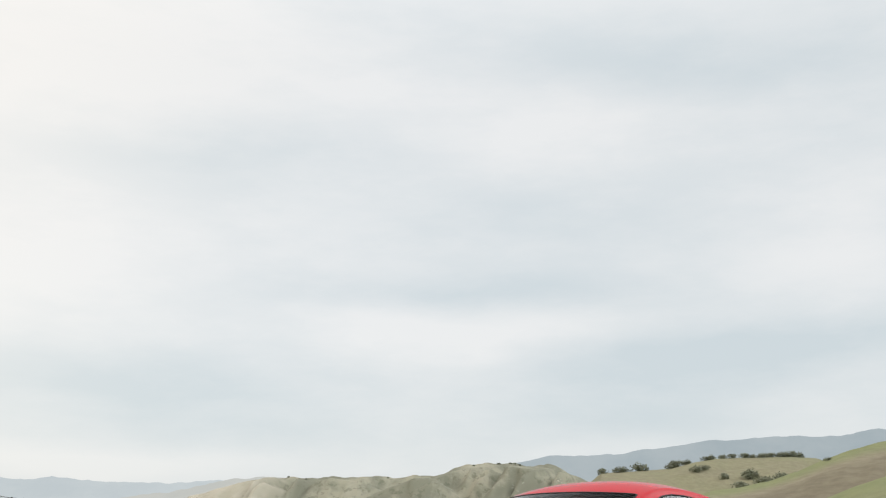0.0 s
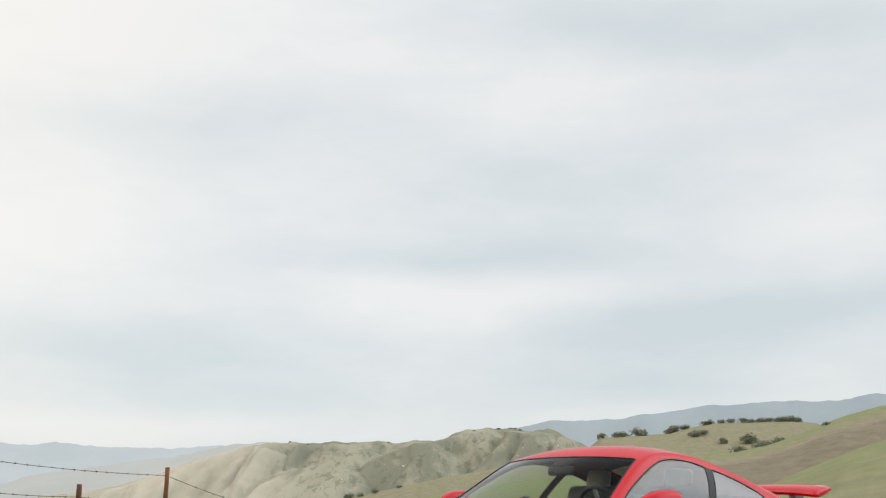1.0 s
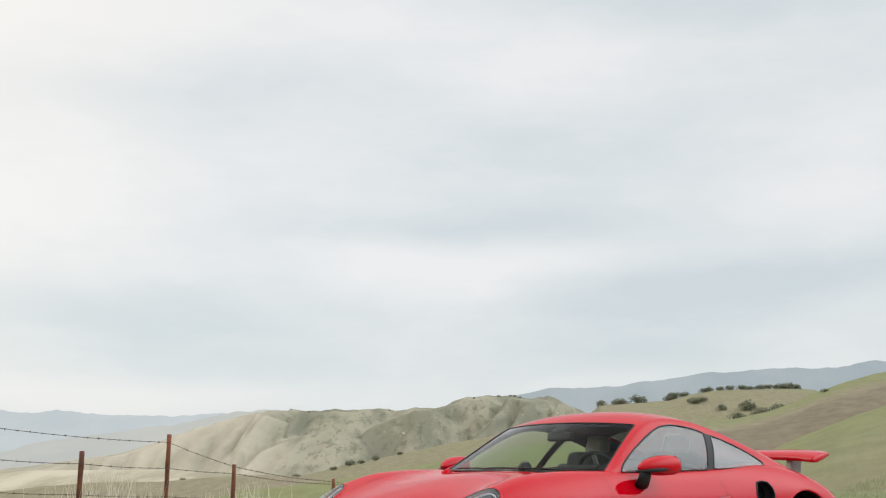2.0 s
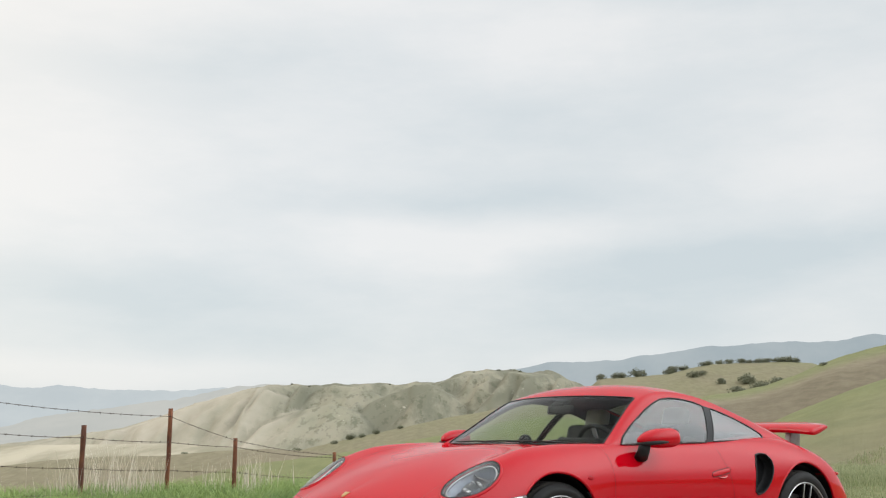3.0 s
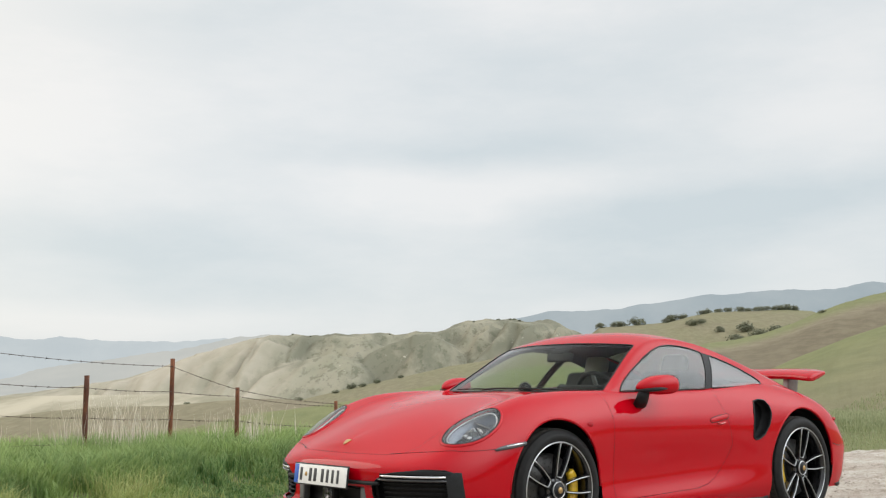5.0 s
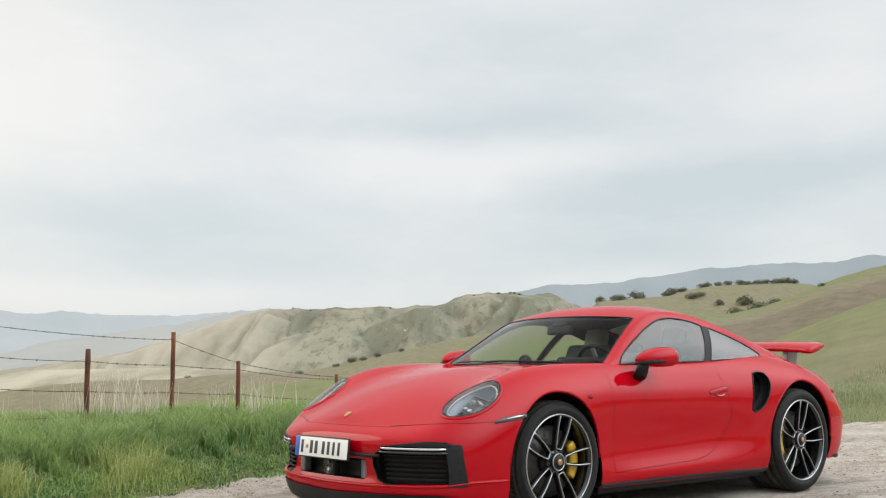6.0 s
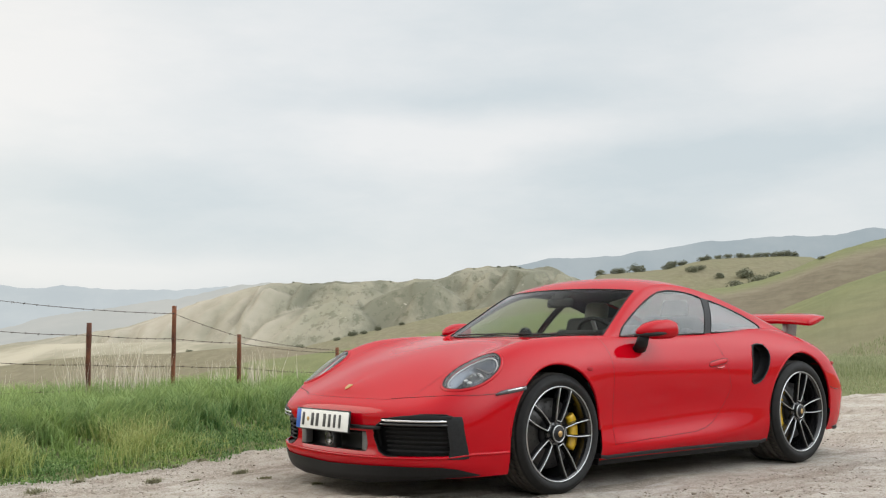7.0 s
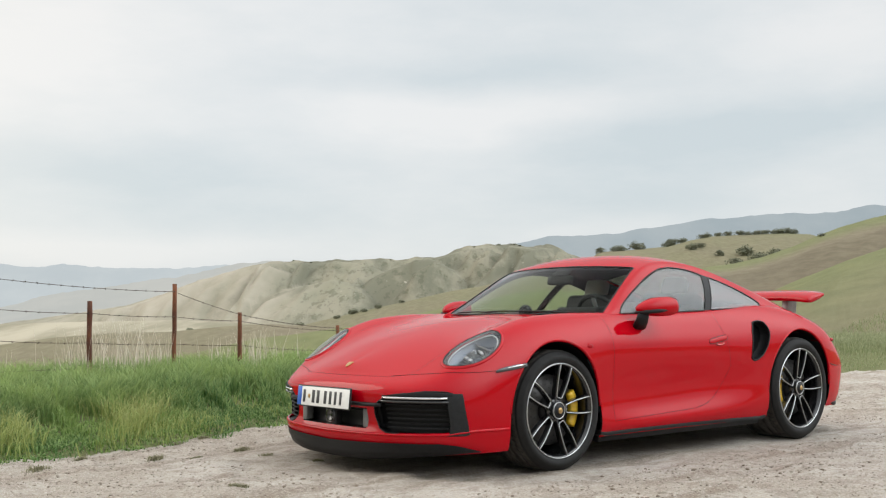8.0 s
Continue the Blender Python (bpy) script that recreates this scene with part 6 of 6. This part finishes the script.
# ---- wheels ----
def build_wheel(name, x, s, tyre_r, rim_r, width, face_y, start):
    """A wheel with its outer face at face_y; start turns the spokes."""
    place = Matrix.Translation((x, s * face_y, tyre_r - 0.004)) @ Matrix.Rotation(0 if s > 0 else math.pi, 4, "Z")
    w = width
    barrel = [(rim_r, -0.002), (rim_r - 0.006, 0.003), (rim_r - 0.012, 0.0), (rim_r - 0.020, -0.018), (rim_r - 0.030, -0.07), (rim_r - 0.032, -w + 0.03), (rim_r - 0.01, -w + 0.005)]
    wheel = part("wheel", lathe(barrel, 72), GLOSS_BLACK, car, "black and silver alloy wheel with five twin spokes")
    wheel.matrix_local = place
    part("rim_lip", lathe([(rim_r - 0.001, 0.001), (rim_r - 0.003, 0.005), (rim_r - 0.0065, 0.005), (rim_r - 0.008, 0.001)], 72), SILVER, wheel, "machined silver rim edge")
    R = tyre_r
    tyre = [(rim_r - 0.004, -0.004), (rim_r + 0.006, 0.006), (rim_r + 0.022, 0.013), (rim_r + 0.040, 0.012), (R - 0.030, 0.006), (R - 0.012, -0.006), (R - 0.004, -0.020)]
    tread = [tyre[-1]]
    for k in range(4):
        a = -0.020 - (w - 0.04) * (k + 0.78) / 4.4
        tread += [(R, a + 0.018), (R, a), (R - 0.008, a - 0.001), (R - 0.008, a - 0.009), (R, a - 0.010)]
    tread += [(R - 0.004, -w + 0.02)]
    tyre += [(R - 0.03, -0.03), (R - 0.03, -w + 0.03), (R - 0.004, -w + 0.02), (R - 0.03, -w), (rim_r, -w + 0.01)]
    rubber = part("tyre", lathe(tyre, 96), RUBBER, wheel, "black low-profile tyre")
    part("tread", lathe(tread, 96), TREAD, rubber, "dusty ribbed tread")
    # cross grooves of the tread
    bm = bmesh.new()
    for k in range(64):
        a = 2 * math.pi * k / 64
        for y0, y1, tw in ((-0.03, -0.075, 0.05), (-w + 0.03, -w + 0.075, -0.05)):
            p = [Vector(((R + 0.0006) * math.cos(a + u), y, (R + 0.0006 - (0.006 if y in (-0.014, -w + 0.014) else 0.0)) * math.sin(a + u))) for u, y in ((0, y0), (tw, y1), (tw + 0.016, y1), (0.016, y0))]
            q = [v * 0.985 for v in p]
            for v, u in zip(q, p):
                v.y = u.y
            vs = [bm.verts.new(v) for v in p + q]
            for f in ((0, 1, 2, 3), (0, 4, 5, 1), (1, 5, 6, 2), (2, 6, 7, 3), (3, 7, 4, 0)):
                bm.faces.new([vs[i] for i in f])
    bmesh.ops.recalc_face_normals(bm, faces=bm.faces)
    tagged(part("tread_groove", bm, BLACK, wheel, smooth=False), kind="stuff")

    def dish(r):
        return -0.004 - 0.030 * (1 - min(1, r / rim_r)) ** 1.3

    r0, r1 = 0.078, rim_r - 0.009
    for k in range(5):
        base = radians(start + 72 * k)

        def at(r, off, lift=0.0):
            ang = base + math.asin(max(-1, min(1, off / r)))
            return Vector((r * math.cos(ang), dish(r) + lift, r * math.sin(ang)))

        for t in (1, -1):
            bm = bmesh.new()
            rings = []
            for r in np.linspace(0.05, r1, 9):
                f = (r - r0) / (r1 - r0)
                o = t * (0.0215 + 0.0235 * max(0, f) + 0.006 * math.sin(math.pi * max(0, f)))
                hw = 0.0068 + 0.003 * max(0, f) ** 2
                ring = [at(r, o - hw, -0.002), at(r, o - hw * 0.7, 0.002), at(r, o + hw * 0.7, 0.002), at(r, o + hw, -0.002), at(r, o + hw * 1.2, -0.030), at(r, o - hw * 1.2, -0.030)]
                rings.append([bm.verts.new(p) for p in ring])
            for a, b in zip(rings, rings[1:]):
                for j in range(6):
                    bm.faces.new((a[j], a[(j + 1) % 6], b[(j + 1) % 6], b[j]))
            bm.faces.new(rings[0])
            bm.faces.new(rings[-1][::-1])
            bmesh.ops.recalc_face_normals(bm, faces=bm.faces)
            part("spoke", bm, GLOSS_BLACK, wheel, "black spoke", smooth=False)
        line = [at(r, -(0.0215 + 0.0235 * (r - r0) / (r1 - r0) + 0.006 * math.sin(math.pi * (r - r0) / (r1 - r0))), 0.003) for r in np.linspace(r1, r0, 10)]
        line += [at(r0 - 0.006, o, 0.003) for o in (-0.012, 0.0, 0.012)]
        line += [at(r, 0.0215 + 0.0235 * (r - r0) / (r1 - r0) + 0.006 * math.sin(math.pi * (r - r0) / (r1 - r0)), 0.003) for r in np.linspace(r0, r1, 10)]
        part("spoke_face", tube(line, 0.0031, sides=6), SILVER, wheel, "machined silver spoke edge")
    part("hub", lathe([(0.001, -0.028), (0.055, -0.026), (0.068, -0.032), (0.07, -0.06)], 32), GLOSS_BLACK, wheel)
    nut = part("centre_lock", lathe([(0.001, 0.004), (0.026, 0.004), (0.028, 0.0), (0.030, -0.004), (0.040, -0.004), (0.046, -0.012), (0.048, -0.03)], 32), DARK_TRIM, wheel, "dark centre-lock nut")
    part("nut_ring", lathe([(0.043, -0.006), (0.046, -0.003), (0.049, -0.006), (0.049, -0.012)], 32), SILVER, nut)
    part("cap", lathe([(0.001, 0.0065), (0.016, 0.006), (0.018, 0.003)], 24), GOLD, nut, "gold wheel cap")
    disc = part("brake_disc", lathe([(0.09, -0.085), (0.198, -0.085), (0.20, -0.09), (0.20, -0.115), (0.09, -0.115)], 64), IRON, wheel, "grey drilled brake disc")
    bm = bmesh.new()
    for k in range(60):
        a = 2 * math.pi * k / 60
        r = (0.125, 0.15, 0.175)[k % 3]
        bmesh.ops.create_cone(bm, cap_ends=True, segments=6, radius1=0.004, radius2=0.004, depth=0.003, matrix=Matrix.Translation((r * math.cos(a), -0.0845, r * math.sin(a))) @ Matrix.Rotation(math.pi / 2, 4, "X"))
    tagged(part("disc_hole", bm, BLACK, disc), kind="stuff")
    part("disc_bell", lathe([(0.04, -0.05), (0.085, -0.055), (0.092, -0.09)], 32), BLACK, disc)
    # caliper behind the spokes, on the trailing side in front, leading side behind
    mid = math.pi if x > -1 else 0.0
    mid = mid if s > 0 else math.pi - mid
    bm = bmesh.new()
    rings = []
    for a in np.linspace(mid - 0.55, mid + 0.55, 15):
        e = 1 - 0.25 * abs((a - mid) / 0.55) ** 4
        ring = [(0.150, -0.066), (0.163, -0.054), (0.195, -0.052), (0.214, -0.060), (0.218, -0.10), (0.15, -0.082)]
        rings.append([bm.verts.new((0.175 + (r - 0.175) * e) * Vector((math.cos(a), 0, math.sin(a))) + Vector((0, y, 0))) for r, y in ring])
    for a, b in zip(rings, rings[1:]):
        for j in range(6):
            bm.faces.new((a[j], a[(j + 1) % 6], b[(j + 1) % 6], b[j]))
    bm.faces.new(rings[0])
    bm.faces.new(rings[-1][::-1])
    bmesh.ops.recalc_face_normals(bm, faces=bm.faces)
    part("brake_caliper", bm, YELLOW, wheel, "bright yellow brake caliper")
    return wheel


def build_wheels():
    for s in (1, -1):
        build_wheel("wheel", 0.0, s, 0.343, 0.270, 0.255, 0.893, 175)
        build_wheel("wheel", -2.45, s, 0.361, 0.283, 0.315, 0.930, 100)
        for x, r, y0, y1 in ((0.022, 0.385, 0.42, 0.865), (-2.452, 0.405, 0.42, 0.88)):
            bm = lathe([(0.06, s * y0), (r, s * y0), (r, s * y1)], 40)
            bmesh.ops.delete(bm, geom=[f for f in bm.faces if f.calc_center_median().z < -0.12], context="FACES")
            bmesh.ops.transform(bm, matrix=Matrix.Translation((x, 0, 0.355)), verts=bm.verts)
            part("arch_liner", bm, BLACK, car, "black wheel arch liner")


build_wheels()
